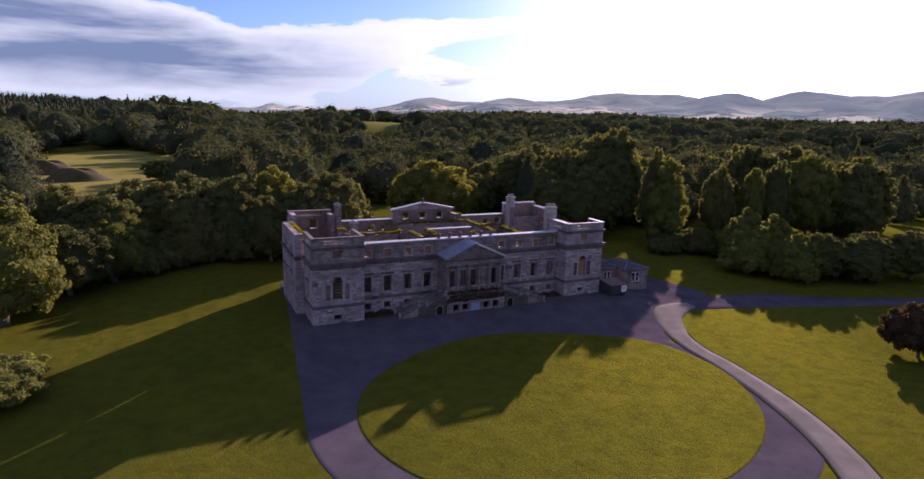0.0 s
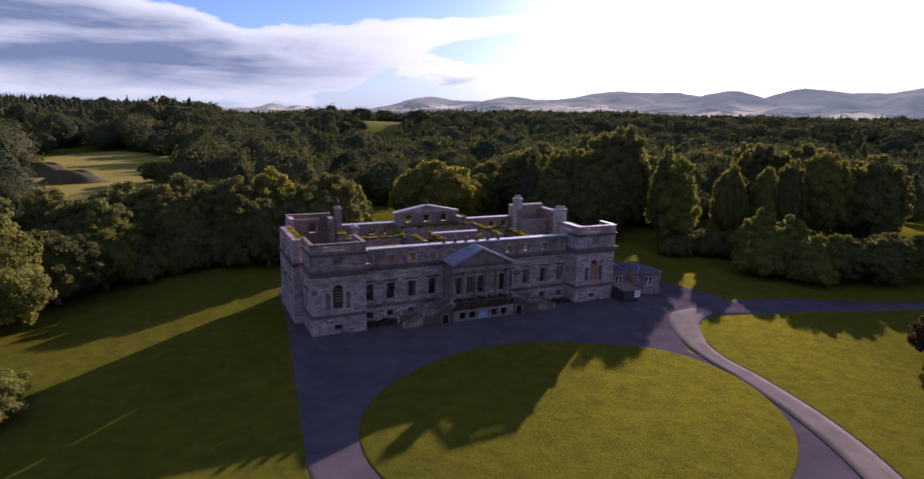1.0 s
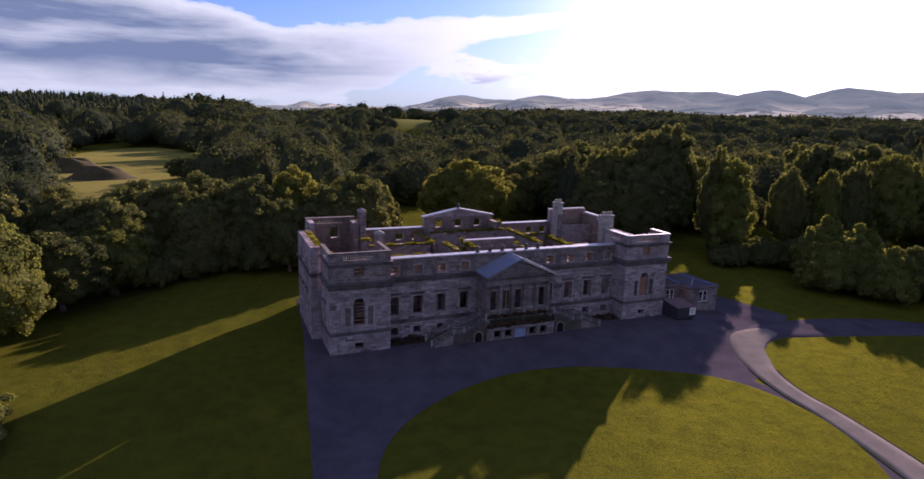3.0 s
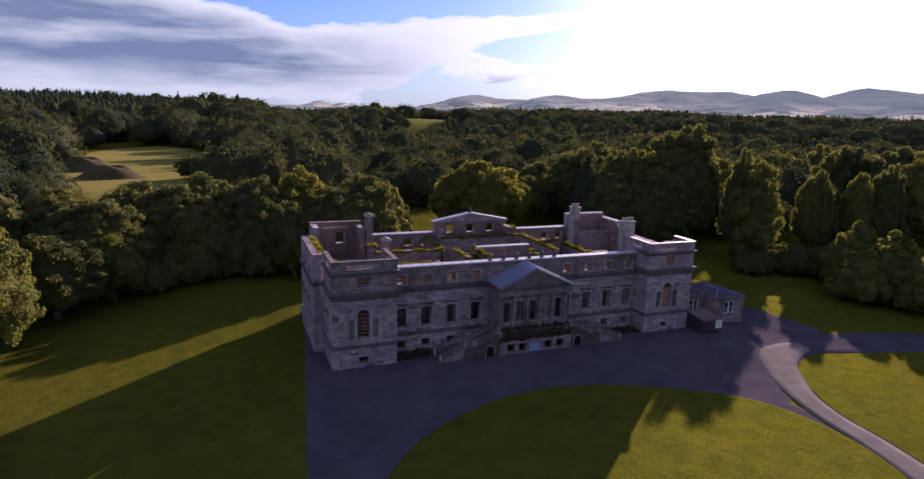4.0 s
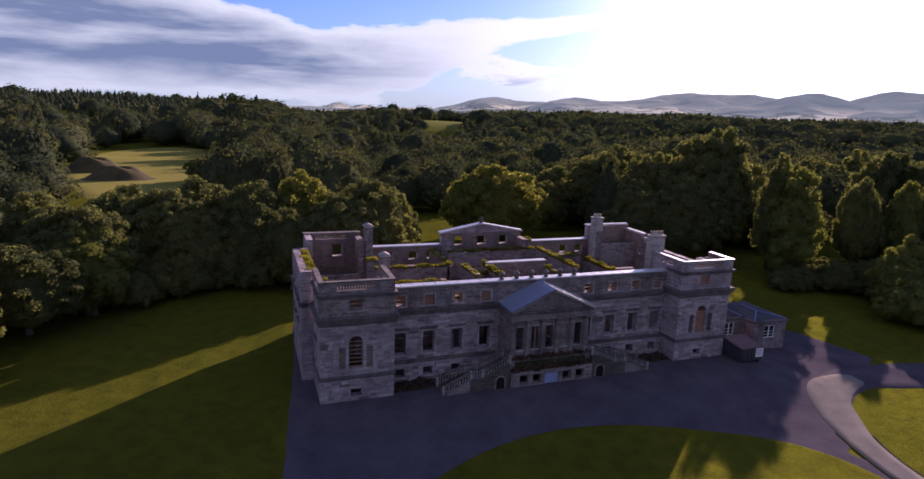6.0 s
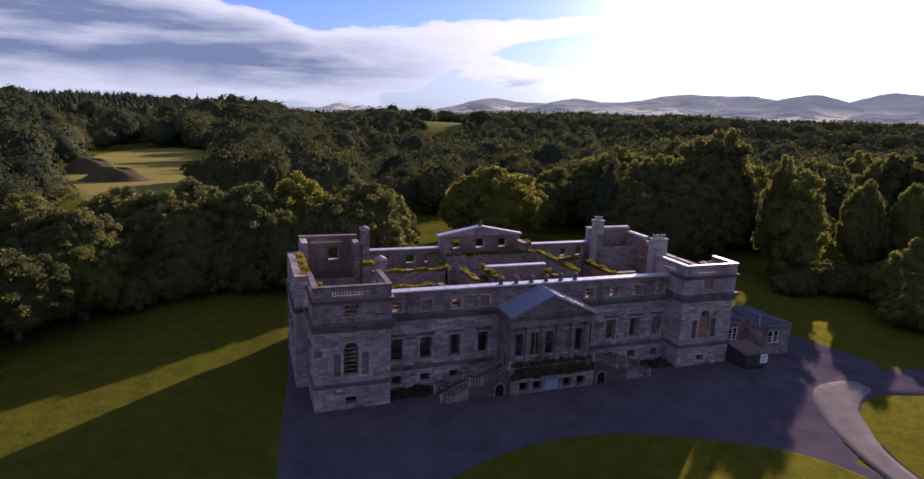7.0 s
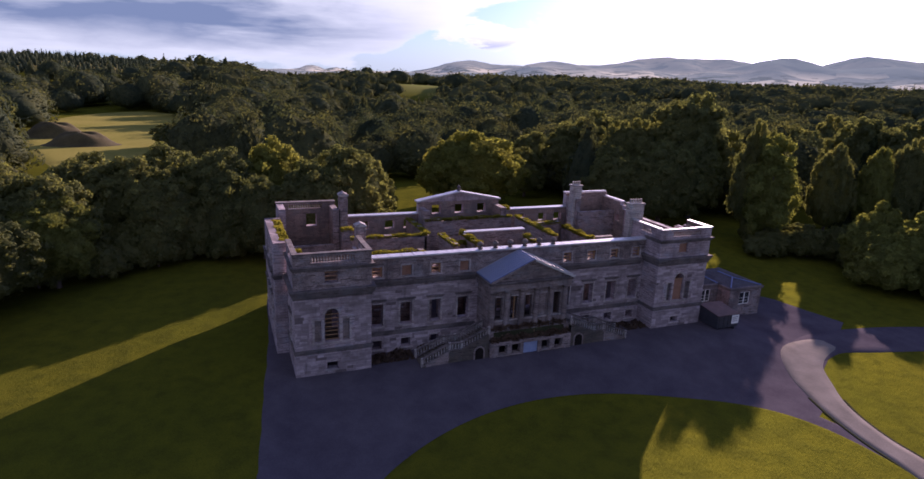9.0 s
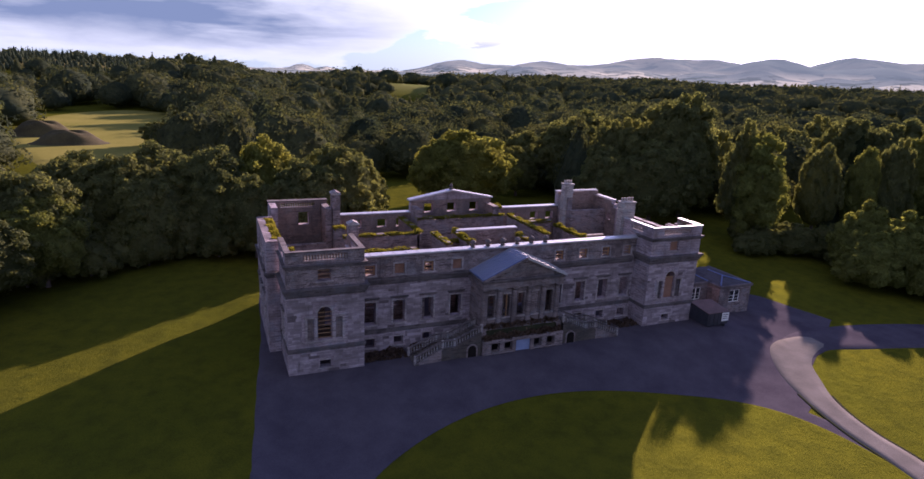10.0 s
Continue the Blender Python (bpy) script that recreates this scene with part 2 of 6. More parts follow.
def grass_material():
    m, n = material("mown_grass")
    p = where(n)
    a, b, c = n.noise(p, 0.035, 4.0, 0.6), n.noise(p, 0.45, 5.0, 0.65), n.noise(p, 7.0, 4.0, 0.7)
    col = n.mix(n.ramp(a, [(0.38, 0.0), (0.62, 1.0)]), (0.090, 0.096, 0.0105), (0.118, 0.115, 0.0115))
    col = n.mix(n.ramp(b, [(0.40, 0.0), (0.70, 0.85)]), col, (0.064, 0.069, 0.010))
    col = n.mix(n.ramp(c, [(0.45, 0.0), (0.75, 0.6)]), col, (0.040, 0.042, 0.009))
    # fields beyond the woods: cut hay, pasture and stubble
    v = n.add("ShaderNodeTexVoronoi", Scale=0.0035, voronoi_dimensions="2D")
    n.put(v.inputs["Vector"], p)
    pick = n.add("ShaderNodeSeparateXYZ", Vector=v.outputs["Color"]).outputs[0]
    far = n.ramp(n.math("DIVIDE", n.vmath("LENGTH", p), 2000.0), [(0.36, 0.0), (0.42, 1.0)])
    field = n.ramp(pick, [(0.0, (0.12, 0.16, 0.04)), (0.5, (0.18, 0.19, 0.06)), (1.0, (0.28, 0.23, 0.13))])
    col = n.mix(far, col, field)
    bump = n.add("ShaderNodeBump", Strength=0.7, Distance=0.10, Height=n.math("ADD", c, n.math("MULTIPLY", b, 2.0)))
    diff = n.add("ShaderNodeBsdfDiffuse", Color=n.mix(1.0, col, (0.80, 0.80, 0.80), "MULTIPLY"), Normal=bump.outputs[0])
    wax = n.add("ShaderNodeBsdfGlossy", Color=n.mix(1.0, col, (1.9, 1.8, 1.2), "MULTIPLY"), Roughness=0.62, Normal=bump.outputs[0])
    mixer = n.add("ShaderNodeMixShader", Fac=0.07)
    m.node_tree.links.new(diff.outputs[0], mixer.inputs[1])
    m.node_tree.links.new(wax.outputs[0], mixer.inputs[2])
    out = n.add("ShaderNodeOutputMaterial")
    m.node_tree.links.new(mixer.outputs[0], out.inputs[0])
    return m


GRASS = grass_material()
GRAVEL = plain_material("grey_gravel", (0.057, 0.048, 0.059), (0.092, 0.079, 0.090), 0.25, 0.95, 0.8, 0.0, 0.0, 30.0)
TARMAC = plain_material("pale_worn_drive", (0.135, 0.120, 0.105), (0.20, 0.175, 0.155), 0.35, 0.95, 0.5, 0.0, 0.0, 25.0)
# bank earth; also the painted shadow line beside the drive
BANK_EDGE_SHADE = plain_material("dark_bank_edge_shade", (0.026, 0.028, 0.016), (0.048, 0.048, 0.026), 0.2, 0.95, 0.6, 0.0, 0.0)
EARTH = plain_material("brown_earth_heap", (0.050, 0.042, 0.022), (0.100, 0.082, 0.036), 0.15, 0.95, 0.6, 0.0, 0.1)
FIELD = plain_material("dry_meadow_grass", (0.165, 0.155, 0.036), (0.230, 0.200, 0.054), 0.05, 0.95, 0.6, 0.0, 0.0, 14.0)


def leaf_material(name, a, b, c, trans):
    m, n = material(name)
    p = where(n)
    tree, clump = n.noise(p, 0.05, 2.0, 0.5), n.noise(p, 0.5, 3.0, 0.6)
    rnd = n.add("ShaderNodeNewGeometry").outputs["Random Per Island"]
    col = n.mix(n.ramp(tree, [(0.36, 0.0), (0.64, 1.0)]), a, b)
    col = n.mix(n.ramp(clump, [(0.45, 0.0), (0.7, 0.8)]), col, c)
    col = n.mix(n.math("MULTIPLY", rnd, 0.7), n.mix(1.0, col, (1.15, 1.12, 1.06), "MULTIPLY"), n.mix(1.0, col, (0.66, 0.70, 0.70), "MULTIPLY"))
    relief = n.math("ADD", n.noise(p, 0.9, 4.0, 0.7), n.noise(p, 3.0, 3.0, 0.7))
    bump = n.add("ShaderNodeBump", Strength=0.7, Distance=0.55, Height=relief)
    diff = n.add("ShaderNodeBsdfDiffuse", Color=col, Normal=bump.outputs[0])
    tr = n.add("ShaderNodeBsdfTranslucent", Color=n.mix(1.0, col, (1.5, 1.42, 0.72), "MULTIPLY"))
    mixer = n.add("ShaderNodeMixShader", Fac=trans)
    m.node_tree.links.new(diff.outputs[0], mixer.inputs[1])
    m.node_tree.links.new(tr.outputs[0], mixer.inputs[2])
    out = n.add("ShaderNodeOutputMaterial")
    m.node_tree.links.new(mixer.outputs[0], out.inputs[0])
    return m


LEAF = leaf_material("broad_leaves", (0.122, 0.138, 0.060), (0.162, 0.170, 0.066), (0.096, 0.114, 0.052), 0.52)
LEAF_WARM = leaf_material("yellow_green_leaves", (0.178, 0.190, 0.052), (0.220, 0.216, 0.058), (0.140, 0.154, 0.046), 0.58)
LEAF_PALE = leaf_material("pale_willow_leaves", (0.160, 0.180, 0.052), (0.195, 0.205, 0.058), (0.128, 0.146, 0.046), 0.48)
LEAF_RED = leaf_material("copper_leaves", (0.085, 0.062, 0.038), (0.115, 0.082, 0.046), (0.064, 0.050, 0.032), 0.40)
LEAF_DARK = leaf_material("conifer_needles", (0.030, 0.042, 0.018), (0.045, 0.055, 0.022), (0.022, 0.032, 0.016), 0.15)
# greens shifted towards blue to paint in distance haze
WOODS = leaf_material("hazed_woodland_leaves", (0.044, 0.060, 0.038), (0.104, 0.110, 0.050), (0.034, 0.048, 0.034), 0.32)
NEEDLES = leaf_material("spruce_needles", (0.042, 0.056, 0.036), (0.056, 0.070, 0.042), (0.034, 0.046, 0.032), 0.1)
SCRUB = leaf_material("dead_brown_scrub", (0.100, 0.066, 0.052), (0.130, 0.085, 0.064), (0.070, 0.050, 0.040), 0.20)
MOSS = leaf_material("wall_top_moss", (0.175, 0.170, 0.028), (0.235, 0.215, 0.036), (0.105, 0.105, 0.022), 0.40)


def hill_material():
    m, n = material("hazed_distant_heath")
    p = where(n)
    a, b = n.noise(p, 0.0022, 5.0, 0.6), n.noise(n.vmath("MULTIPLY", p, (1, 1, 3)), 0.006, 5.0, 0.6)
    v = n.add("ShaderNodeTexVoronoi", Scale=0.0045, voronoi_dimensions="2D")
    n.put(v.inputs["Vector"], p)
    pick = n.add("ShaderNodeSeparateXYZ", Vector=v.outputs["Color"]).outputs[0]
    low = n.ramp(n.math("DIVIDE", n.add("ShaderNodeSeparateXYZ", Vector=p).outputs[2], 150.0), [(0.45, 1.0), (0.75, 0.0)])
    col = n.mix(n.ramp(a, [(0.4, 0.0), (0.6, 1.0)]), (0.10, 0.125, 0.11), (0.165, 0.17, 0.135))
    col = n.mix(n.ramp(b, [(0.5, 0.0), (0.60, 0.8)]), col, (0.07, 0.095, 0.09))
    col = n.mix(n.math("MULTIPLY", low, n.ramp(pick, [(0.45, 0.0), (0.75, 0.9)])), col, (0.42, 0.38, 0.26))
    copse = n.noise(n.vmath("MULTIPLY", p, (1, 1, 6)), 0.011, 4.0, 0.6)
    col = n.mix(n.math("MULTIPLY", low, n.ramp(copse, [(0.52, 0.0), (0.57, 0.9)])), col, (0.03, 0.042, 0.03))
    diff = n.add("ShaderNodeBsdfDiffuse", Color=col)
    # blue-grey glow added to the slopes as painted distance haze
    haze_glow = n.add("ShaderNodeEmission", Color=n.mix(0.5, (0.34, 0.44, 0.47), col), Strength=0.27)
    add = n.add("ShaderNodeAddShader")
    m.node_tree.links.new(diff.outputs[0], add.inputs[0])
    m.node_tree.links.new(haze_glow.outputs[0], add.inputs[1])
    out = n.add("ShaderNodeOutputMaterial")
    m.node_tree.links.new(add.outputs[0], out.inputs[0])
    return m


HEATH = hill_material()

# ---- mesh helpers ----


def mesh_from(name, verts, faces, mat):
    me = bpy.data.meshes.new(name)
    me.from_pydata(verts, [], faces)
    me.materials.append(mat)
    me.update()
    return me


def quads_mesh(name, verts, mat, tris=None):
    """verts: (n, 4, 3) array of quads; tris: optional (verts, faces) of extra triangles."""
    n = len(verts)
    v = verts.reshape(-1, 3)
    loops = np.arange(n * 4, dtype=np.int32)
    starts = np.arange(n, dtype=np.int32) * 4
    if tris is not None:
        tv, tf = tris
        loops = np.concatenate([loops, (tf + len(v)).reshape(-1).astype(np.int32)])
        starts = np.concatenate([starts, n * 4 + np.arange(len(tf), dtype=np.int32) * 3])
        v = np.concatenate([v, tv])
    me = bpy.data.meshes.new(name)
    me.vertices.add(len(v))
    me.vertices.foreach_set("co", v.astype(np.float32).reshape(-1))
    me.loops.add(len(loops))
    me.loops.foreach_set("vertex_index", loops)
    me.polygons.add(len(starts))
    me.polygons.foreach_set("loop_start", starts)
    me.materials.append(mat)
    if tris is not None:
        flags = np.zeros(len(starts), dtype=bool)
        flags[n:] = True
        me.polygons.foreach_set("use_smooth", flags)
    me.update(calc_edges=True)
    me.validate()
    return me


def part(name, bm, mat, parent=None, label=""):
    """One mesh object from a bmesh, under its thing."""
    me = bpy.data.meshes.new(name)
    bm.normal_update()
    bm.to_mesh(me)
    bm.free()
    me.materials.append(mat)
    ob = new(name, me)
    ob.parent = parent
    return tagged(ob, label)


def share(name, me, parent, m):
    ob = new(name, me)
    ob.parent = parent
    ob.matrix_basis = m
    return ob


def box(bm, x0, x1, y0, y1, z0, z1, bevel=0.0):
    v = [bm.verts.new(p) for p in ((x0, y0, z0), (x1, y0, z0), (x1, y1, z0), (x0, y1, z0), (x0, y0, z1), (x1, y0, z1), (x1, y1, z1), (x0, y1, z1))]
    f = [bm.faces.new([v[i] for i in q]) for q in ((0, 3, 2, 1), (4, 5, 6, 7), (0, 1, 5, 4), (1, 2, 6, 5), (2, 3, 7, 6), (3, 0, 4, 7))]
    if bevel:
        bmesh.ops.bevel(bm, geom=list({e for q in f for e in q.edges}), offset=bevel, segments=1, affect="EDGES")
    return bm


def prism(bm, profile, axis, a, b):
    """A closed 2D profile drawn out along an axis from a to b. x: profile is (y, z); y: (x, z); z: (x, y)."""
    def at(p, s):
        return {"x": (s, p[0], p[1]), "y": (p[0], s, p[1]), "z": (p[0], p[1], s)}[axis]
    lo, hi = [bm.verts.new(at(p, a)) for p in profile], [bm.verts.new(at(p, b)) for p in profile]
    k = len(profile)
    faces = [bm.faces.new(lo), bm.faces.new(hi)]
    for i in range(k):
        faces.append(bm.faces.new((lo[i], lo[(i + 1) % k], hi[(i + 1) % k], hi[i])))
    bmesh.ops.recalc_face_normals(bm, faces=faces)
    return bm


def lathe(bm, profile, seg=10, at=(0, 0, 0)):
    """profile: (radius, z) from bottom to top."""
    rings = [[bm.verts.new((at[0] + r * math.cos(2 * math.pi * i / seg), at[1] + r * math.sin(2 * math.pi * i / seg), at[2] + z)) for i in range(seg)] for r, z in profile]
    for a, b in zip(rings, rings[1:]):
        for i in range(seg):
            bm.faces.new((a[i], a[(i + 1) % seg], b[(i + 1) % seg], b[i]))
    bm.faces.new(rings[0][::-1])
    bm.faces.new(rings[-1])
    return bm


def smooth01(t):
    t = np.clip(t, 0.0, 1.0)
    return t * t * (3 - 2 * t)


# ---- ground ----
LENGTH, DEPTH, MID = 57.6, 26.0, 28.8
VIEW = (-6.0, -63.0)


def ground_z(x, y):
    """Height of the land: a level house platform, lawns a little lower, woods, a ridge to one side."""
    x, y = np.asarray(x, float), np.asarray(y, float)
    dx = np.maximum(np.maximum(-x, x - LENGTH), 0)
    dy = np.maximum(np.maximum(-y, y - DEPTH), 0)
    lie = smooth01((x + 14) / 16)
    z = -2.0 * smooth01((np.hypot(dx, dy) - 1.5) / 14.0) * np.maximum(lie, smooth01((-y - 4) / 20)) * (1 - 0.6 * smooth01((y - 20) / 20))
    z = z - 0.9 * smooth01((-x - 4) / 34) * (1 - smooth01((-y - 4) / 20))
    ex, ey = x - VIEW[0], y - VIEW[1]
    r, az = np.hypot(ex, ey), np.degrees(np.arctan2(ex, ey))
    ridge = 30 * smooth01((r - 480) / 480) * smooth01((7.5 - az) / 7.0) * smooth01((az + 150) / 60)
    dip = -9 * smooth01((r - 170) / 200) * (1 - smooth01((r - 450) / 400)) * smooth01((az - 2) / 9)
    rise = 0.016 * np.maximum(r - 1000, 0) * smooth01((az - 14) / 22) + 0.003 * np.maximum(r - 1200, 0) * smooth01((az - 2) / 12)
    swell = 15 * smooth01((r - 680) / 230) * smooth01((az - 6) / 7)
    roll = 4.5 * np.sin(x * 0.013 + 1.3) * np.cos(y * 0.011) * smooth01((r - 300) / 200)
    return z + ridge + dip + rise + swell + roll


def grid_mesh(name, us, vs, place, mat):
    """A sheet of quads over the parameters us and vs; place(u, v) gives x, y, z arrays."""
    U, V = np.meshgrid(us, vs, indexing="ij")
    P = np.stack(place(U, V), -1).reshape(-1, 3)
    nv = len(vs)
    i, j = np.meshgrid(np.arange(len(us) - 1), np.arange(nv - 1), indexing="ij")
    a = (i * nv + j).reshape(-1)
    F = np.stack([a, a + nv, a + nv + 1, a + 1], -1)
    me = mesh_from(name, P.tolist(), F.tolist(), mat)
    for p in me.polygons:
        p.use_smooth = True
    if sum(p.normal.z for p in me.polygons) < 0:
        me.flip_normals()
    return me


radii = np.concatenate([[0.0], np.linspace(4, 130, 64), np.geomspace(134, 4700, 90)])


def land(r, a):
    x, y = 20 + r * np.cos(a), -15 + r * np.sin(a)
    return x, y, ground_z(x, y) - 30 * smooth01((r - 2700) / 1500)


ground = new("ground", grid_mesh("ground", radii, np.linspace(0, 2 * math.pi, 241), land, GRASS))
tagged(ground, "mown lawn around the house, running on into rough pasture", "lawn", kind="structure")

OVAL = (26.3, -33.0, 27.6, 22.8)


def oval_edge(a, grow=0.0):
    b = (a + math.pi) % (2 * math.pi) - math.pi
    wob = 1 + 0.012 * np.sin(3 * a + 0.7) + 0.042 * np.exp(-((b - 0.55) / 0.32) ** 2) - 0.014 * np.exp(-((b + 0.35) / 0.3) ** 2)
    return OVAL[0] + (OVAL[2] + grow) * wob * np.cos(a), OVAL[1] + (OVAL[3] + grow) * wob * np.sin(a)


def oval_sheet(s, a):
    ex, ey = oval_edge(a)
    x, y = OVAL[0] + s * (ex - OVAL[0]), OVAL[1] + s * (ey - OVAL[1])
    return x, y, ground_z(x, y) + np.where(s > 0.999, 0.03, 0.11 + 0.25 * (1 - s * s))


oval = new("oval_lawn", grid_mesh("oval_lawn", np.concatenate([np.linspace(0, 0.985, 30), [0.995, 1.0]]), np.linspace(0, 2 * math.pi, 181), oval_sheet, GRASS))
tagged(oval, "raised oval of mown grass inside the gravel sweep", "lawn", kind="structure")

# forecourt: a wide ring round the oval that opens towards the house and its annexe
COURT = [(20, 59.8, -20.6), (24, 63.2, -16.7), (25.7, 66.2, -13.8), (26.4, 85.0, -3.8), (32, 83.6, 2.8), (36, 82.6, 8.5), (42, 79, 14), (52, 67, 20), (60, 62, 28), (90, 26, 29), (114, -1.0, 28.0), (119, -1.6, 18.0), (123, -2.1, 11.2), (129, -2.9, 4.0), (135, -3.8, -3.0), (141, -4.4, -8.2), (149, -5.1, -14.1), (156, -5.6, -18.6), (163, -6.1, -23.0), (169, -6.6, -26.8), (175, -7.0, -30.3)]


def court_edge(a):
    deg = np.degrees(a) % 360
    wide = np.interp(deg, [0, 25, 120, 300, 315, 326, 336, 348, 360], [2.2, 2.2, 6.2, 6.2, 6.0, 4.4, 2.6, 2.2, 2.2])
    ex, ey = oval_edge(a, wide)
    ring = np.hypot(ex - OVAL[0], ey - OVAL[1])
    th = np.array([math.degrees(math.atan2(q[2] - OVAL[1], q[1] - OVAL[0])) for q in COURT])
    rr = np.array([math.hypot(q[2] - OVAL[1], q[1] - OVAL[0]) for q in COURT])
    return np.where((deg > th[0]) & (deg < th[-1]), np.interp(deg, th, rr), ring)


def court_sheet(s, a):
    r = court_edge(a) * s
    x, y = OVAL[0] + r * np.cos(a), OVAL[1] + r * np.sin(a)
    return x, y, ground_z(x, y) + np.where(s > 0.999, -0.05, 0.045)


court = new("forecourt", grid_mesh("forecourt", np.concatenate([np.linspace(0.3, 0.995, 44), [1.0]]), np.linspace(0, 2 * math.pi, 361), court_sheet, GRAVEL))
tagged(court, "grey gravel forecourt and carriage sweep before the house", "gravel", kind="structure")


def spline(points, k):
    """Catmull-Rom through points."""
    p = np.array([2 * np.array(points[0]) - points[1], *points, 2 * np.array(points[-1]) - points[-2]], float)
    out = []
    for i in range(1, len(p) - 2):
        for t in np.linspace(0, 1, k, endpoint=False):
            a, b, c, d = p[i - 1:i + 3]
            out.append(0.5 * (2 * b + (c - a) * t + (2 * a - 5 * b + 4 * c - d) * t * t + (3 * b - a - 3 * c + d) * t ** 3))
    return np.array(out + [p[-2]])


def strip(name, line, lift, mat, shift=0.0, width=None):
    """A road along rows of (x, y, width)."""
    c = spline(line, 8)
    t = np.gradient(c[:, :2], axis=0)
    t /= np.linalg.norm(t, axis=1)[:, None]
    side = np.stack([-t[:, 1], t[:, 0]], -1)
    k = np.array([-0.52, -0.5, -0.25, 0, 0.25, 0.5, 0.52])

    def place(u, v):
        i = u.astype(int)
        off = v * (c[i, 2] if width is None else width) + shift * c[i, 2]
        x, y = c[i, 0] + side[i, 0] * off, c[i, 1] + side[i, 1] * off
        return x, y, ground_z(x, y) + np.where(np.abs(v) > 0.51, -0.06, lift)
    return new(name, grid_mesh(name, np.arange(len(c)), k, place, mat))


DRIVE = [(74.6, -8.6, 2.2), (73.6, -8.5, 3.6), (71.8, -8.6, 4.4), (69.2, -9.3, 5.0), (66.6, -10.6, 5.2), (64.3, -12.6, 5.0), (61.5, -16.4, 4.6), (59.3, -20.0, 3.8), (57.7, -23.7, 3.4), (56.5, -28.2, 3.3), (56.0, -32.5, 3.5), (54.5, -39.4, 3.8), (52.8, -45.5, 4.0), (50.6, -51.2, 4.1), (48.3, -55.8, 4.1), (45.5, -60.2, 4.2), (40.5, -66.5, 4.2), (32, -75.5, 4.2), (20, -87, 4.2)]
drive = strip("drive", DRIVE, 0.085, TARMAC)
# dark strips that paint the shadow line along both drive edges
for k in (-0.54, 0.54):
    verge = strip("drive_edge_shade", DRIVE[7:], 0.10, BANK_EDGE_SHADE, k, 0.28)
    tagged(verge, "dark strip of soil and painted shadow along the drive", "verge", kind="structure")
tagged(drive, "pale worn drive curving round the lawn", "road", kind="structure")
path = strip("path", [(67.5, -10.2, 5.0), (73.5, -8.3, 6.0), (80, -9.0, 7.6), (88, -10.6, 8.4), (97, -13.4, 8.4), (105, -17.2, 6.4), (116, -21, 5), (140, -29, 5), (210, -48, 5)], 0.062, GRAVEL)
tagged(path, "gravel path running off along the wood edge", "path", kind="structure")

# ---- hills along the horizon ----
FAR_HILLS = [(8.2, 0.8, 0.0085), (10.2, 0.7, 0.006), (13.5, 3.0, 0.0035), (22.5, 3.0, 0.0250), (26.5, 2.6, 0.0205), (33, 3, 0.0245), (39.5, 5, 0.0395), (44.5, 4.5, 0.0385), (54.8, 4.2, 0.0465), (58.8, 3, 0.037), (63, 4.0, 0.049), (72, 6, 0.048), (84, 7, 0.045), (100, 8, 0.04), (-30, 9, 0.010), (-60, 12, 0.02), (130, 14, 0.03)]
NEAR_HILLS = [(30, 3.2, 0.0303), (36, 5, 0.024), (49.3, 3.0, 0.0435), (47, 4.5, 0.034), (56, 5, 0.036), (62, 3, 0.042), (74, 5, 0.03), (24, 4, 0.009), (16, 3.5, 0.0055)]


def hill_sheet(hills, r0, r1, lift):
    """Rounded hills whose heads stand at r1, seen over the plain from r0 on."""
    def place(r, a):
        x, y = VIEW[0] + r * np.sin(a), VIEW[1] + r * np.cos(a)
        deg = np.degrees(a)
        e = sum((h * np.exp(-((deg - c) / w) ** 2 / 2)) ** 5 for c, w, h in hills) ** (1 / 5)
        e = e + 0.0006 * np.sin(deg * 1.9) * np.sin(deg * 0.7 + 1) + 0.0003 * np.sin(deg * 5.1)
        foot = ground_z(x, y) - 30 * smooth01((r - 2700) / 1500)
        shape = smooth01((r - r0) / (r1 - r0))
        spur = 1 + 0.16 * np.sin(deg * 1.3 + r * 0.003) * (1 - shape) * shape * 4
        z = (1 - shape) * (foot + 3.0) + shape * (33 + e * r1 * spur)
        return x, y, np.where(r > r1 + 40, z - (r - r1 - 40) * 0.6, z) - lift
    return place


# both ranges carry the painted haze glow of their material
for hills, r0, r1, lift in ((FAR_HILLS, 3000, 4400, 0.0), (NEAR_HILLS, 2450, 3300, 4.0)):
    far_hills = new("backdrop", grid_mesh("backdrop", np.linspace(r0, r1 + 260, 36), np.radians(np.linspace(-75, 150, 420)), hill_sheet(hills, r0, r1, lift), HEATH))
    tagged(far_hills, "range of bare rounded heather hills with glowing blue haze painted in", "hills", kind="structure")

# meadow in a gap of the woods, with its dark earth banks
def meadow_sheet(s, a):
    az, r = np.radians(-7.4 + s * 6.8 * np.cos(a)), 355 + s * 150 * np.sin(a) + s * 34 * np.cos(a)
    x, y = VIEW[0] + r * np.sin(az), VIEW[1] + r * np.cos(az)
    return x, y, ground_z(x, y) + np.where(s > 0.99, -0.3, 0.35)


meadow = new("meadow", grid_mesh("meadow", np.linspace(0, 1, 14), np.linspace(0, 2 * math.pi, 73), meadow_sheet, FIELD))
tagged(meadow, "dry yellow meadow in a clearing of the woods", "field", kind="structure")


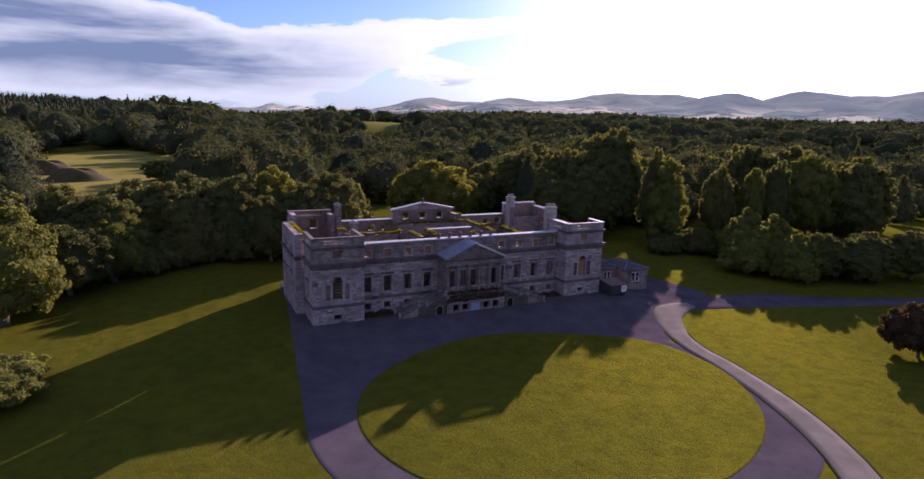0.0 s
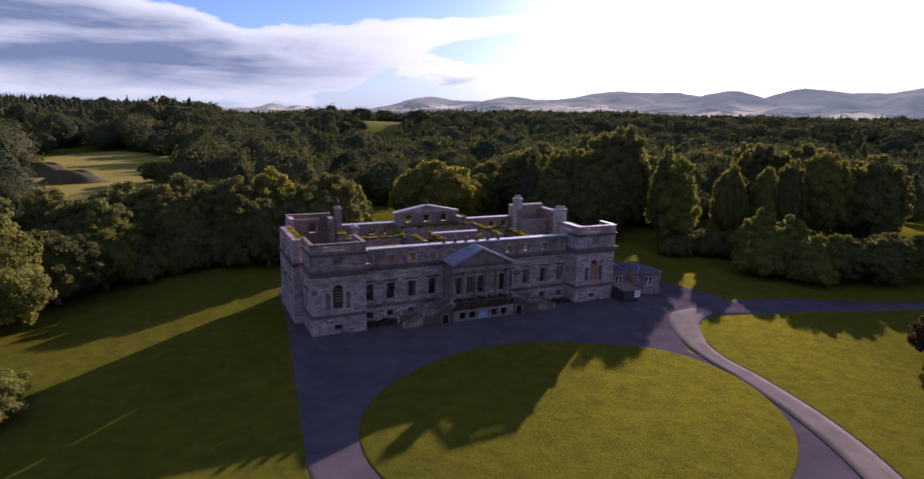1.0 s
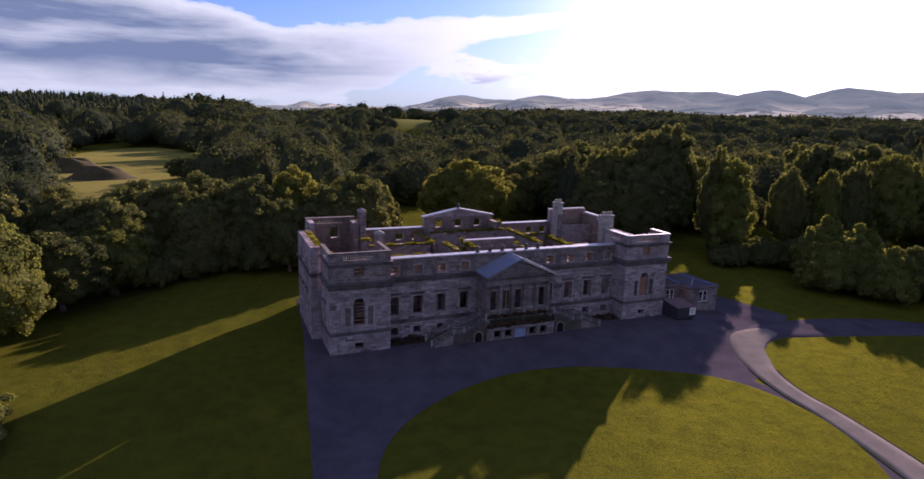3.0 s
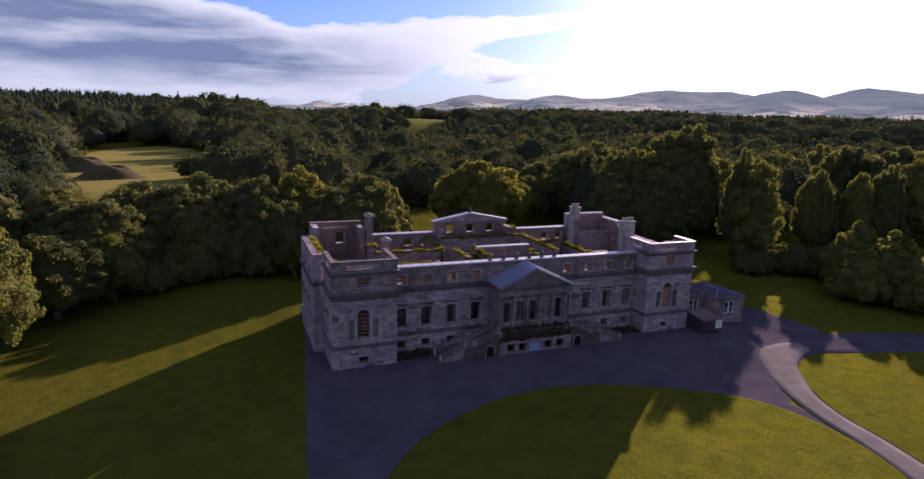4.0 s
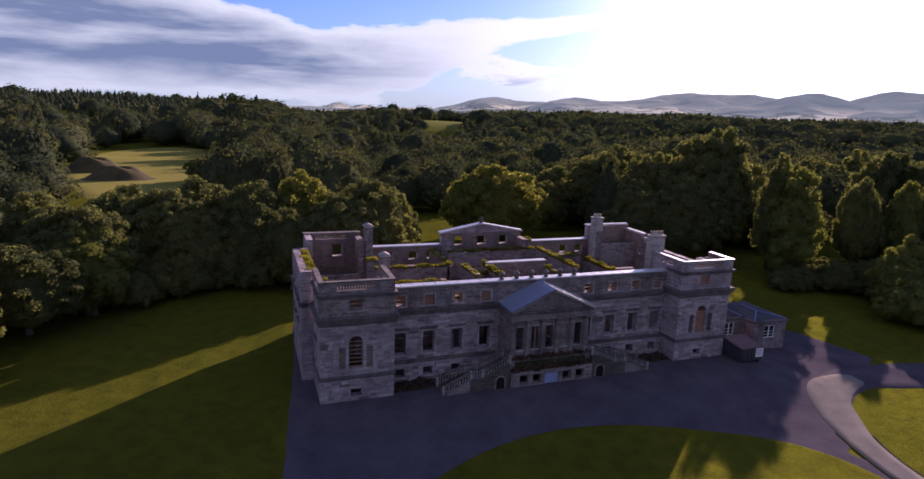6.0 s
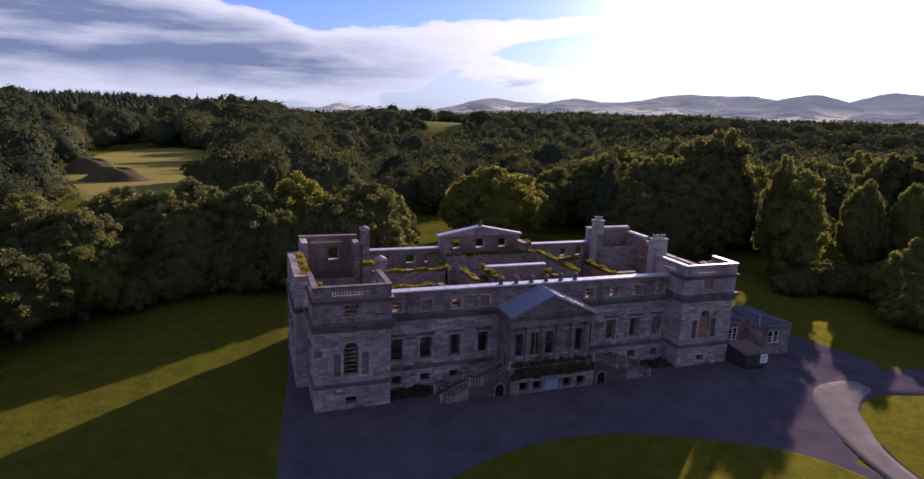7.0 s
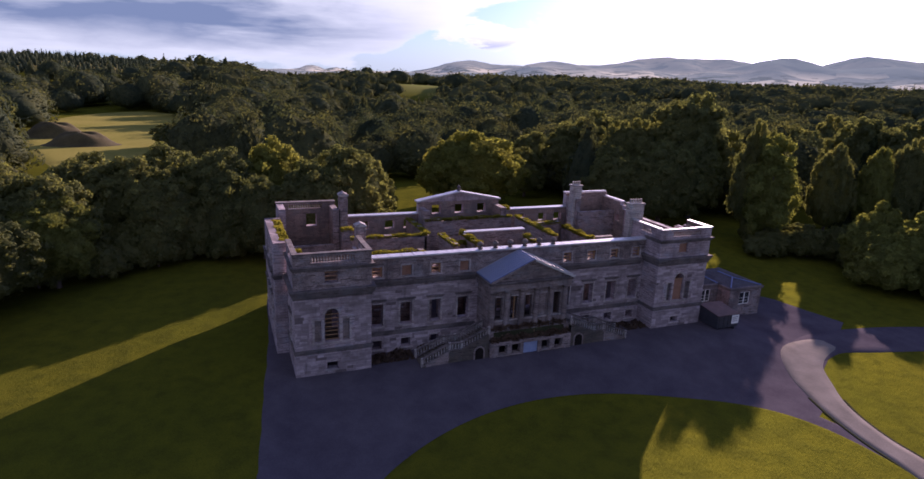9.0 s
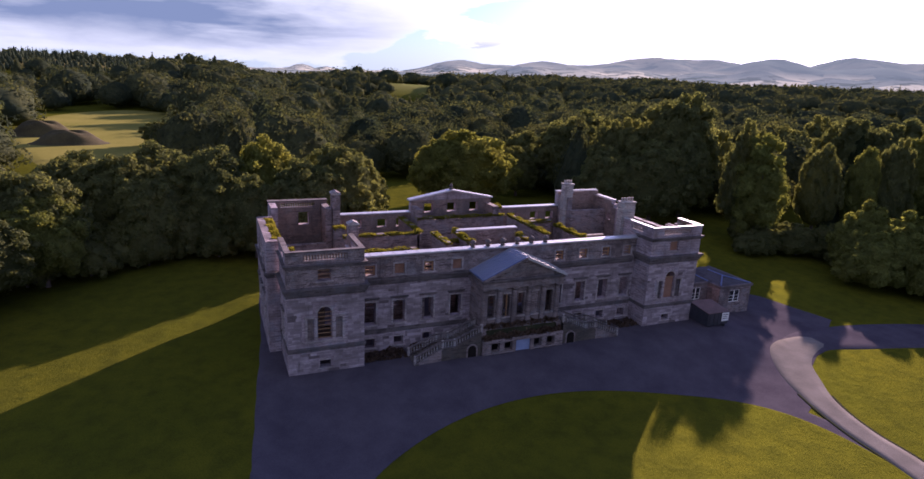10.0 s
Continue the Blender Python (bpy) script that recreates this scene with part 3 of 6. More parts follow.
def mound(name, az, r, rx, ry, h):
    """A grassed-over heap of earth, worn to a rounded back."""
    def place(s, a):
        x0, y0 = VIEW[0] + r * math.sin(radians(az)), VIEW[1] + r * math.cos(radians(az))
        x, y = x0 + s * rx * np.cos(a), y0 + s * ry * np.sin(a)
        return x, y, ground_z(x, y) + 0.3 + h * smooth01(1.5 * (1 - s)) * (1 + 0.12 * np.sin(3 * a))
    ob = new(name, grid_mesh(name, np.linspace(0, 1, 9), np.linspace(0, 2 * math.pi, 33), place, EARTH))
    return tagged(ob, "steep dark earth bank at the end of the meadow", "earth bank", kind="structure")


mound("bank", -12.0, 335, 15, 9, 6.0)
mound("bank", -10.3, 300, 15, 9, 5.0)

# ---- trees ----
rng = np.random.default_rng(7)


def lumpy_ball(rng, sub):
    bm = bmesh.new()
    bmesh.ops.create_icosphere(bm, subdivisions=sub, radius=1.0)
    v = np.array([q.co[:] for q in bm.verts])
    f = np.array([[q.index for q in t.verts] for t in bm.faces])
    bm.free()
    return v, f


BALL0, BALL1, BALL2 = lumpy_ball(rng, 1), lumpy_ball(rng, 2), lumpy_ball(rng, 3)


def leaf_quads(rng, centre, normal, size, jitter=0.55):
    """Kite-shaped, slightly folded leaf sprays at centres, facing roughly along normals."""
    k = len(centre)
    nrm = normal + rng.normal(0, jitter, (k, 3))
    nrm /= np.linalg.norm(nrm, axis=1)[:, None]
    ref = rng.normal(0, 1, (k, 3))
    u = np.cross(nrm, ref)
    u /= np.linalg.norm(u, axis=1)[:, None]
    w = np.cross(nrm, u)
    s = (size * rng.uniform(0.6, 1.35, k))[:, None]
    droop = nrm * s * rng.uniform(-0.3, 0.15, k)[:, None]
    return np.stack([centre - u * s * 0.6, centre - w * s * 0.36 + droop, centre + u * s * 0.75, centre + w * s * 0.40 + droop], 1)


SHAPES = {"broad": (0.42, 0.58, 0.38, 1.0), "tall": (0.40, 0.60, 0.38, 0.86), "cone": (0.30, 0.70, 0.26, 0.9), "bush": (0.36, 0.64, 0.36, 1.0)}


def envelope(kind, d, phase):
    """Points on the outline of a crown of height and radius 1, along directions d: a dome with uneven flanks."""
    zc, up, down, wide = SHAPES[kind]
    a = np.arctan2(d[:, 1], d[:, 0])
    swell = 1 + 0.12 * np.sin(2 * a + phase[0]) + 0.09 * np.sin(3 * a + phase[1] + 2.5 * d[:, 2]) + 0.06 * np.sin(5 * a + phase[2] - 4 * d[:, 2])
    flat = np.sqrt(np.maximum(1 - d[:, 2] ** 2, 0))
    if kind == "cone":
        flat = np.where(d[:, 2] > 0, 1 - np.clip(d[:, 2], 0, 1), flat) ** 0.9
    rho = wide * flat * swell
    z = zc + np.where(d[:, 2] > 0, up, down) * d[:, 2] * (1 + 0.06 * np.sin(a + phase[1]))
    return np.stack([rho * np.cos(a), rho * np.sin(a), z], -1)


def crown_arrays(rng, kind, height, radius, lobes, leaves, size, ball, heart, base=0.0, core=0.80, jitter=0.40, clump=(0.11, 0.18)):
    """Leaf sprays, inner lumps and lobe centres of one crown, with its foot at z = base: clumps of leaves all over a dome."""
    phase = rng.uniform(0, 6.28, 3)
    t = (np.arange(lobes) + 0.5) / lobes
    up = 1 - 1.62 * t + rng.uniform(-0.06, 0.06, lobes)
    up = np.clip(up, -0.95, 1.0)
    a = np.arange(lobes) * 2.39996 + rng.uniform(-0.35, 0.35, lobes)
    flat = np.sqrt(1 - up ** 2)
    d = np.stack([flat * np.cos(a), flat * np.sin(a), up], -1)
    tall = height - base
    scale, foot = np.array([radius, radius, tall]), np.array([0, 0, base])
    zc = SHAPES[kind][0]
    mid = np.array([0, 0, zc])
    loose = kind == "tall"
    shrink = rng.uniform(0.60, 1.0, lobes) if loose else rng.uniform(0.82, 0.94, lobes)
    c = (mid + (envelope(kind, d, phase) - mid) * shrink[:, None]) * scale + foot
    r = rng.uniform(*clump, lobes) * radius * (0.7 if kind == "cone" else 1.6 if loose else 1.0)
    rv = np.stack([r, r, r * rng.uniform(0.75, 1.05, lobes)], -1)
    w = rv[:, 0] * rv[:, 2]
    pick = rng.choice(lobes, leaves, p=w / w.sum())
    out = rng.normal(0, 1, (leaves, 3)) + d[pick] * 0.9
    out /= np.linalg.norm(out, axis=1)[:, None]
    ripple = 1 + 0.14 * np.sin(out[:, 0] * 7 + pick) * np.sin(out[:, 1] * 6 + 2 * pick) + rng.normal(0, 0.07, leaves)
    centre = c[pick] + out * rv[pick] * ripple[:, None]
    # drop sprays that lie deep inside the crown
    near = (((centre[:, None, :] - c[None]) / rv[None]) ** 2).sum(-1)
    keep = near.min(1) > 0.5
    face = out[keep] * 0.6 + d[pick][keep] * 0.6
    quads = leaf_quads(rng, centre[keep], face / np.linalg.norm(face, axis=1)[:, None], size, jitter)
    inner = rng.normal(0, 1, (leaves // 2, 3))
    inner[:, 2] = np.where(inner[:, 2] < -0.9, -inner[:, 2], inner[:, 2])
    inner /= np.linalg.norm(inner, axis=1)[:, None]
    skin = (mid + (envelope(kind, inner, phase) - mid) * (core * rng.uniform(1.0, 1.12, (leaves // 2, 1)))) * scale + foot
    quads = np.concatenate([quads, leaf_quads(rng, skin, inner, size, jitter)])
    hv, hf = heart
    lump = 1 + 0.07 * np.sin(hv[:, :1] * 7 + phase[0]) * np.sin(hv[:, 1:2] * 8 + phase[1]) * np.sin(hv[:, 2:3] * 7 + phase[2]) + rng.normal(0, 0.035, (len(hv), 1))
    hp = (mid + (envelope(kind, hv, phase) - mid) * core * lump) * scale + foot
    tv, tf = [hp], [hf]
    if ball is not None:
        bv, bf = ball
        for i in range(lobes):
            tf.append(bf + len(hv) + i * len(bv))
            tv.append(c[i] + bv * rv[i] * 0.78)
    return quads, (np.concatenate(tv), np.concatenate(tf)), c, r


def limb(bm, a, b, ra, rb, seg=6):
    a, b = Vector(a), Vector(b)
    q = (b - a).to_track_quat("Z", "Y")
    lo = [bm.verts.new(a + q @ Vector((ra * math.cos(i * 2 * math.pi / seg), ra * math.sin(i * 2 * math.pi / seg), 0))) for i in range(seg)]
    hi = [bm.verts.new(b + q @ Vector((rb * math.cos(i * 2 * math.pi / seg), rb * math.sin(i * 2 * math.pi / seg), 0))) for i in range(seg)]
    for i in range(seg):
        bm.faces.new((lo[i], lo[(i + 1) % seg], hi[(i + 1) % seg], hi[i]))
    bm.faces.new(hi)


def tree_model(kind, height, radius, lobes, leaves, size, mat, seed, base):
    """Meshes of a trunk with limbs and of a crown."""
    r = np.random.default_rng(seed)
    quads, balls, c, rad = crown_arrays(r, kind, height, radius, lobes, leaves, size, BALL0, BALL2, base, 0.62 if kind == "tall" else 0.80)
    crown = quads_mesh("crown", quads, mat, balls)
    bm = bmesh.new()
    girth = 0.028 * height
    top = height * (0.55 if kind != "bush" else 0.3)
    k1 = Vector((r.uniform(-0.3, 0.3), r.uniform(-0.3, 0.3), top * 0.45))
    k2 = Vector((r.uniform(-0.6, 0.6), r.uniform(-0.6, 0.6), top))
    limb(bm, (0, 0, -1.2), (0, 0, 0.5), girth * 1.5, girth, 9)
    limb(bm, (0, 0, 0.45), k1, girth, girth * 0.8, 9)
    limb(bm, k1, k2, girth * 0.8, girth * 0.4, 8)
    for i in range(0, len(c), 7):
        start = k1.lerp(k2, r.uniform(0.1, 0.9))
        end = Vector(c[i])
        knee = start.lerp(end, 0.5) + Vector((0, 0, -0.06 * height))
        limb(bm, start, knee, girth * 0.4, girth * 0.25)
        limb(bm, knee, end, girth * 0.25, girth * 0.1)
    me = bpy.data.meshes.new("trunk")
    bm.to_mesh(me)
    bm.free()
    me.materials.append(BARK)
    return me, crown


MODELS = {
    "broad": [tree_model("broad", 20, 8, 84, 6800, 0.46, LEAF, s, 0.2) for s in (11, 12, 13, 14)],
    "warm": [tree_model("broad", 20, 9.5, 96, 8000, 0.48, LEAF_WARM, s, 0.2) for s in (21, 22)],
    "tall": [tree_model("tall", 26, 6.5, 70, 6000, 0.46, LEAF_PALE, s, 0.2) for s in (31, 32)],
    # the broad tree again, leaf colour paled to stand in for low sunlight
    "sunlit": [tree_model("broad", 20, 8, 110, 11000, 0.40, LEAF_PALE, s, 0.2) for s in (35, 36)],
    "bush": [tree_model("bush", 8, 5, 60, 6200, 0.34, LEAF_PALE, s, 0.0) for s in (41, 42)],
    "under": [tree_model("bush", 8, 5, 40, 2600, 0.42, LEAF, s, 0.0) for s in (43, 44)],
    "red": [tree_model("broad", 8, 5, 64, 6200, 0.34, LEAF_RED, 51, 0.2)],
    "cone": [tree_model("cone", 22, 4.5, 60, 4600, 0.44, LEAF_DARK, s, 0.4) for s in (61, 62)],
}
MODEL_SIZE = {"broad": (20, 8), "warm": (20, 9.5), "tall": (26, 6.5), "sunlit": (20, 8), "bush": (8, 5), "under": (8, 5), "red": (8, 5), "cone": (22, 4.5)}
TREE_TEXT = {"broad": ("tall dark green broadleaf tree in full leaf", "tree"), "warm": ("spreading tree with yellow-green leaves", "tree"),
             "tall": ("tall slender pale green tree at the wood edge", "tree"), "sunlit": ("broadleaf tree with leaf colour paled yellow-green for the low sun", "tree"), "bush": ("pale green rounded shrub on the lawn edge", "shrub"),
             "under": ("dark green thicket shrub under the wood edge", "shrub"), "red": ("small round copper-leaved tree standing alone on grass", "tree"), "cone": ("dark narrow conifer among broadleaf trees", "conifer")}


def plant(kind, x, y, height, radius, seed):
    r = random.Random(seed)
    trunk_me, crown_me = r.choice(MODELS[kind])
    h0, r0 = MODEL_SIZE[kind]
    text, cat = TREE_TEXT[kind]
    root = new("shrub" if kind in ("bush", "under") else "conifer" if kind == "cone" else "tree")
    root.matrix_world = Matrix.LocRotScale((x, y, float(ground_z(x, y))), Euler((0, 0, r.uniform(0, 6.28))), Vector((radius / r0, radius / r0, height / h0)))
    tagged(root, text, cat, "trees round the house" if kind not in ("bush", "under") else "shrubs round the house")
    for name, me in (("trunk", trunk_me), ("crown", crown_me)):
        ob = new(name, me)
        ob.parent = root
    return root


TREES_BEHIND_LAWN = [("broad", -39, 50, 19, 8), ("broad", -33, 45, 18, 8), ("broad", -29, 61, 18.5, 8), ("broad", -22, 58, 18.5, 8), ("broad", -15, 65, 19.5, 8.5), ("broad", -7, 58, 19.5, 8), ("warm", 3.5, 64, 20.5, 7.5),
                     ("broad", 6, 70, 18.5, 8), ("broad", 17.5, 57, 20.5, 8.5), ("broad", 24.5, 67, 16, 5.5), ("broad", 9.5, 49.5, 18, 8), ("broad", 13.5, 68, 16, 7), ("broad", 22, 74, 17, 7), ("broad", -38, 35, 14, 7), ("sunlit", -31, 42, 15, 6.5), ("broad", -17, 53, 16, 7), ("broad", -5, 55, 15.5, 7), ("broad", 0.5, 50, 15.5, 6), ("broad", -52, 44, 20, 9), ("broad", -9, 220, 14, 8.5), ("broad", -6, 232, 15, 10), ("broad", -24, 222, 10.5, 8), ("broad", 8, 250, 16, 10)]
TREES_BEHIND_HOUSE = [("warm", 57, 86, 20.5, 13.5), ("warm", 51, 88, 18, 8.5), ("broad", 79, 97, 15, 6), ("broad", 88, 112, 19, 8), ("broad", 97.5, 76, 24.5, 7.5), ("broad", 96, 95, 24, 12), ("broad", 110, 106, 26, 11), ("broad", 115, 89, 27, 11)]
TREES_BESIDE_DRIVE = [("broad", 103, 74, 25, 9), ("broad", 115.5, 70, 32.5, 12.5), ("broad", 110, 61, 23, 8), ("tall", 105.5, 32.3, 27.5, 6.2), ("broad", 129, 36, 23, 4.8), ("sunlit", 140, 33, 23, 4.2), ("broad", 148, 31, 25, 5), ("sunlit", 163, 30, 28, 9), ("broad", 166, 54, 29, 10.5), ("cone", 153, 44, 26, 4.5), ("broad", 172, 44, 29, 13), ("broad", 178, 26, 27.5, 13), ("broad", 94, 54, 21, 9), ("broad", 86, 62, 19, 8),
                      ("broad", 215, 123, 27, 12), ("broad", 218, 104, 30.5, 10), ("broad", 188, 92, 25, 12), ("broad", 240, 120, 26, 13),
                      ("broad", 107, 38.4, 27.5, 4.8), ("bush", 113, 12, 10.5, 6), ("bush", 109, 6.5, 10, 6.5), ("bush", 113, -2, 11, 6), ("bush", 118, 8, 13, 7), ("broad", 119, -4, 12, 6), ("broad", 130, -8, 12, 7), ("broad", 144, -12, 12, 7), ("bush", 118, 16, 13.5, 6.4)]
LONE = [("under", 106, 29.5, 6, 4.5), ("under", 101.5, 29, 5, 3.6), ("sunlit", -45, 20, 19.5, 9.2), ("broad", -50, 27, 21, 9), ("bush", -40.6, -8.5, 4.6, 6.4), ("bush", -53, -10, 6, 7), ("red", 89, -43, 8.6, 5.6)]
THICKET = [("under", -45 + 4.6 * i + (i % 3), 40 + 1.35 * i + 3 * (i % 2), 7 + (i % 4), 4.5 + (i % 2)) for i in range(13)] + [("under", 104 + 2.2 * i + 3 * (i % 2), 44 - 4.4 * i, 6 + i % 3, 5) for i in range(2, 13)]
for i, spec in enumerate(TREES_BEHIND_LAWN + TREES_BEHIND_HOUSE + TREES_BESIDE_DRIVE + LONE + THICKET):
    plant(*spec, seed=i)


def clear_of(x, y):
    """True where the open lawns, the meadow and the near planted trees leave no room for woods."""
    ex, ey = x - VIEW[0], y - VIEW[1]
    r, az = np.hypot(ex, ey), np.degrees(np.arctan2(ex, ey))
    lawn = ((y < 66) & (x < 116)) | ((y < 120) & (x > 18) & (x < 50) & (y < 66 + 1.0 * (x + 10))) | (y < -12 - 0.1 * x) | ((y < 37) & (x < 172))
    start = np.degrees(np.arctan2(x + 19, y + 94))
    along, lat = (x - 32) * 0.77 + (y - 90) * 0.64, np.abs((y - 90) * 0.77 - (x - 32) * 0.64)
    lawn |= (along > -10) & (along < 85) & (lat < 13)
    hay = (((az + 6.9) / 6.3) ** 2 + ((r - 385) / 124) ** 2 < 1.0) | ((az > -13.0) & (az < -2) & (r < 415)) | ((start > -11.4) & (az < -2) & (r < 400))
    glade = (((az - 18.2) / 2.2) ** 2 + ((r - 900) / 170) ** 2 < 1.0) | (((az - 12) / 4) ** 2 + ((r - 1330) / 170) ** 2 < 1.0) | (((az - 33) / 5) ** 2 + ((r - 1500) / 90) ** 2 < 1.0) | (((az - 53) / 7) ** 2 + ((r - 2150) / 260) ** 2 < 1.0)
    ride = (np.abs(0.640 * x - 0.768 * y - 33.5) < 3.0) & (x > 80) & (x < 215)
    spreading = (np.hypot(x - 52, y - 80) < 27) | (np.hypot(x - 70, y - 98) < 17)
    return ~(lawn | hay | glade | ride | spreading)


def woods(name, label, r0, r1, gap, height, lobes, leaves, size, heart, kinds, mat, patchy, az0=-26, az1=66, core=0.80):
    """Far woodland in one mesh: crowns of several outlines, scattered with uneven spacing."""
    g = np.random.default_rng(int(r0))
    m = int(r1 / gap) + 1
    gx, gy = np.meshgrid(np.arange(-m, m + 1), np.arange(-m, m + 1))
    gx = (gx + 0.5 * (gy % 2)).reshape(-1) * gap + g.uniform(-0.36, 0.36, gx.size) * gap + VIEW[0]
    gy = gy.reshape(-1) * gap * 0.9 + g.uniform(-0.36, 0.36, gy.size) * gap + VIEW[1]
    r, a = np.hypot(gx - VIEW[0], gy - VIEW[1]), np.arctan2(gx - VIEW[0], gy - VIEW[1])
    inside = (r > r0) & (r < r1) & (a > radians(az0)) & (a < radians(az1))
    x, y, r, a = gx[inside], gy[inside], r[inside], a[inside]
    ok = clear_of(x, y)
    if patchy:
        ok &= (np.sin(x * 0.0052 + 1.1) + np.sin(y * 0.0061 + 0.4) + np.sin((x + y) * 0.0032)) > patchy - 1.6 * smooth01((np.degrees(a) - 16) / 14) * (r < 2100)
    x, y = x[ok], y[ok]
    big = 0.75 + 0.5 * (np.sin(x * 0.021 + 2 * np.sin(y * 0.017)) * np.sin(y * 0.026 + 1.0) + 1) / 2 + g.uniform(-0.15, 0.20, len(x))
    big = np.minimum(big, 1.25)
    moulds = []
    for i in range(7):
        q, (tv, tf), _, _ = crown_arrays(g, kinds[i % len(kinds)], 1.0, 0.5, lobes, leaves, size, None, heart, 0.0, core, 0.28, (0.14, 0.24))
        moulds.append((q, tv, tf))
    Q, TV, TF, base = [], [], [], 0
    which = g.integers(0, 7, len(x))
    z = ground_z(x, y)
    for i in range(len(x)):
        q, tv, tf = moulds[which[i]]
        conic = kinds[which[i] % len(kinds)] == "cone"
        h = height * big[i] * g.uniform(0.62, 1.18) * (1.15 if conic else 1.0)
        w = gap * (0.55 if conic else 1.10) * big[i] * g.uniform(0.75, 1.25)
        t = g.uniform(0, 6.28)
        R = np.array([[math.cos(t) * w, -math.sin(t) * w, 0], [math.sin(t) * w, math.cos(t) * w, 0], [0, 0, h]]).T
        o = np.array([x[i], y[i], z[i] - 0.06 * h])
        Q.append(q @ R + o)
        TV.append(tv @ R + o)
        TF.append(tf + base)
        base += len(tv)
    me = quads_mesh(name, np.concatenate(Q), mat, (np.concatenate(TV), np.concatenate(TF)))
    return tagged(new(name, me), label, "woodland", kind="stuff")


woods("woodland", "dense mixed woodland behind the house", 150, 330, 20, 23.5, 60, 1350, 0.036, BALL2, ("broad", "broad", "broad", "broad", "cone"), WOODS, 0)
woods("woodland", "broadleaf woodland filling the valley", 330, 640, 25, 23, 44, 600, 0.043, BALL2, ("broad", "broad", "broad", "cone", "broad", "broad", "broad"), WOODS, 0)
woods("woodland", "distant woodland on the ridge", 640, 1250, 29, 21, 26, 140, 0.060, BALL1, ("broad", "broad", "cone", "broad", "broad"), WOODS, -1.0, 6, 66)
woods("woodland", "broadleaf trees below the conifer plantation", 640, 790, 23, 20, 28, 210, 0.054, BALL1, ("broad", "broad", "broad", "broad", "cone"), WOODS, 0, -26, 6)
woods("woodland", "dark conifer plantation along the hill ridge", 765, 1120, 10.5, 9.5, 10, 24, 0.09, BALL0, ("cone",), NEEDLES, 0, -26, 6)
woods("woodland", "far plantations and shelter belts", 1250, 2450, 27, 18, 8, 20, 0.16, BALL0, ("broad", "cone"), WOODS, 0.35)

# ---- the ruined mansion ----
mansion = new("mansion")
tagged(mansion, "roofless ruined sandstone mansion with columned portico and corner pavilions", "country house")


class Wall:
    """A straight wall from p to q, its outer face to the right of that way, thick metres deep."""

    def __init__(self, p, q, thick=0.9):
        self.p, self.thick = Vector((*p, 0)), thick
        d = Vector((q[0] - p[0], q[1] - p[1], 0))
        self.length = d.length
        self.d = d.normalized()
        self.n = Vector((self.d.y, -self.d.x, 0))

    def at(self, u, w, z):
        v = self.p + self.d * u - self.n * w
        return (v.x, v.y, z)

    def box(self, bm, u0, u1, w0, w1, z0, z1, bevel=0.0):
        a, b = self.at(u0, w0, z0), self.at(u1, w1, z1)
        return box(bm, *(s for i in range(3) for s in sorted((a[i], b[i]))), bevel)

    def mesh(self, z0, z1, holes, tops=()):
        """Solid but for the holes (u0, u1, z0, z1); tops: (u0, u1, z) where the head of the wall is lower."""
        cut = list(holes) + [(a, b, z, z1 + 1) for a, b, z in tops]
        us = sorted({0.0, self.length, *(min(max(h[i], 0.0), self.length) for h in cut for i in (0, 1))})
        zs = sorted({z0, z1, *(min(max(h[i], z0), z1) for h in cut for i in (2, 3))})

        def solid(i, j):
            if not (0 <= i < len(us) - 1 and 0 <= j < len(zs) - 1):
                return False
            u, z = (us[i] + us[i + 1]) / 2, (zs[j] + zs[j + 1]) / 2
            return not any(h[0] < u < h[1] and h[2] < z < h[3] for h in cut)
        bm, seen = bmesh.new(), {}

        def v(u, w, z):
            k = (round(u, 4), w, round(z, 4))
            if k not in seen:
                seen[k] = bm.verts.new(self.at(*k))
            return seen[k]
        t = self.thick
        for i in range(len(us) - 1):
            for j in range(len(zs) - 1):
                if not solid(i, j):
                    continue
                a, b, c, e = us[i], us[i + 1], zs[j], zs[j + 1]
                bm.faces.new((v(a, 0, c), v(b, 0, c), v(b, 0, e), v(a, 0, e)))
                f = bm.faces.new((v(a, t, c), v(a, t, e), v(b, t, e), v(b, t, c)))
                f.material_index = 1
                for di, dj, q in ((-1, 0, ((a, 0, c), (a, 0, e), (a, t, e), (a, t, c))), (1, 0, ((b, 0, c), (b, t, c), (b, t, e), (b, 0, e))),
                                  (0, -1, ((a, 0, c), (a, t, c), (b, t, c), (b, 0, c))), (0, 1, ((a, 0, e), (b, 0, e), (b, t, e), (a, t, e)))):
                    if not solid(i + di, j + dj):
                        bm.faces.new([v(*p) for p in q])
        return bm


def raise_wall(w, z0, z1, holes=(), tops=(), mat=None, label=""):
    ob = part("wall", w.mesh(z0, z1, holes, tops), mat or STONE, mansion, label)
    ob.data.materials.append(INNER)
    return ob


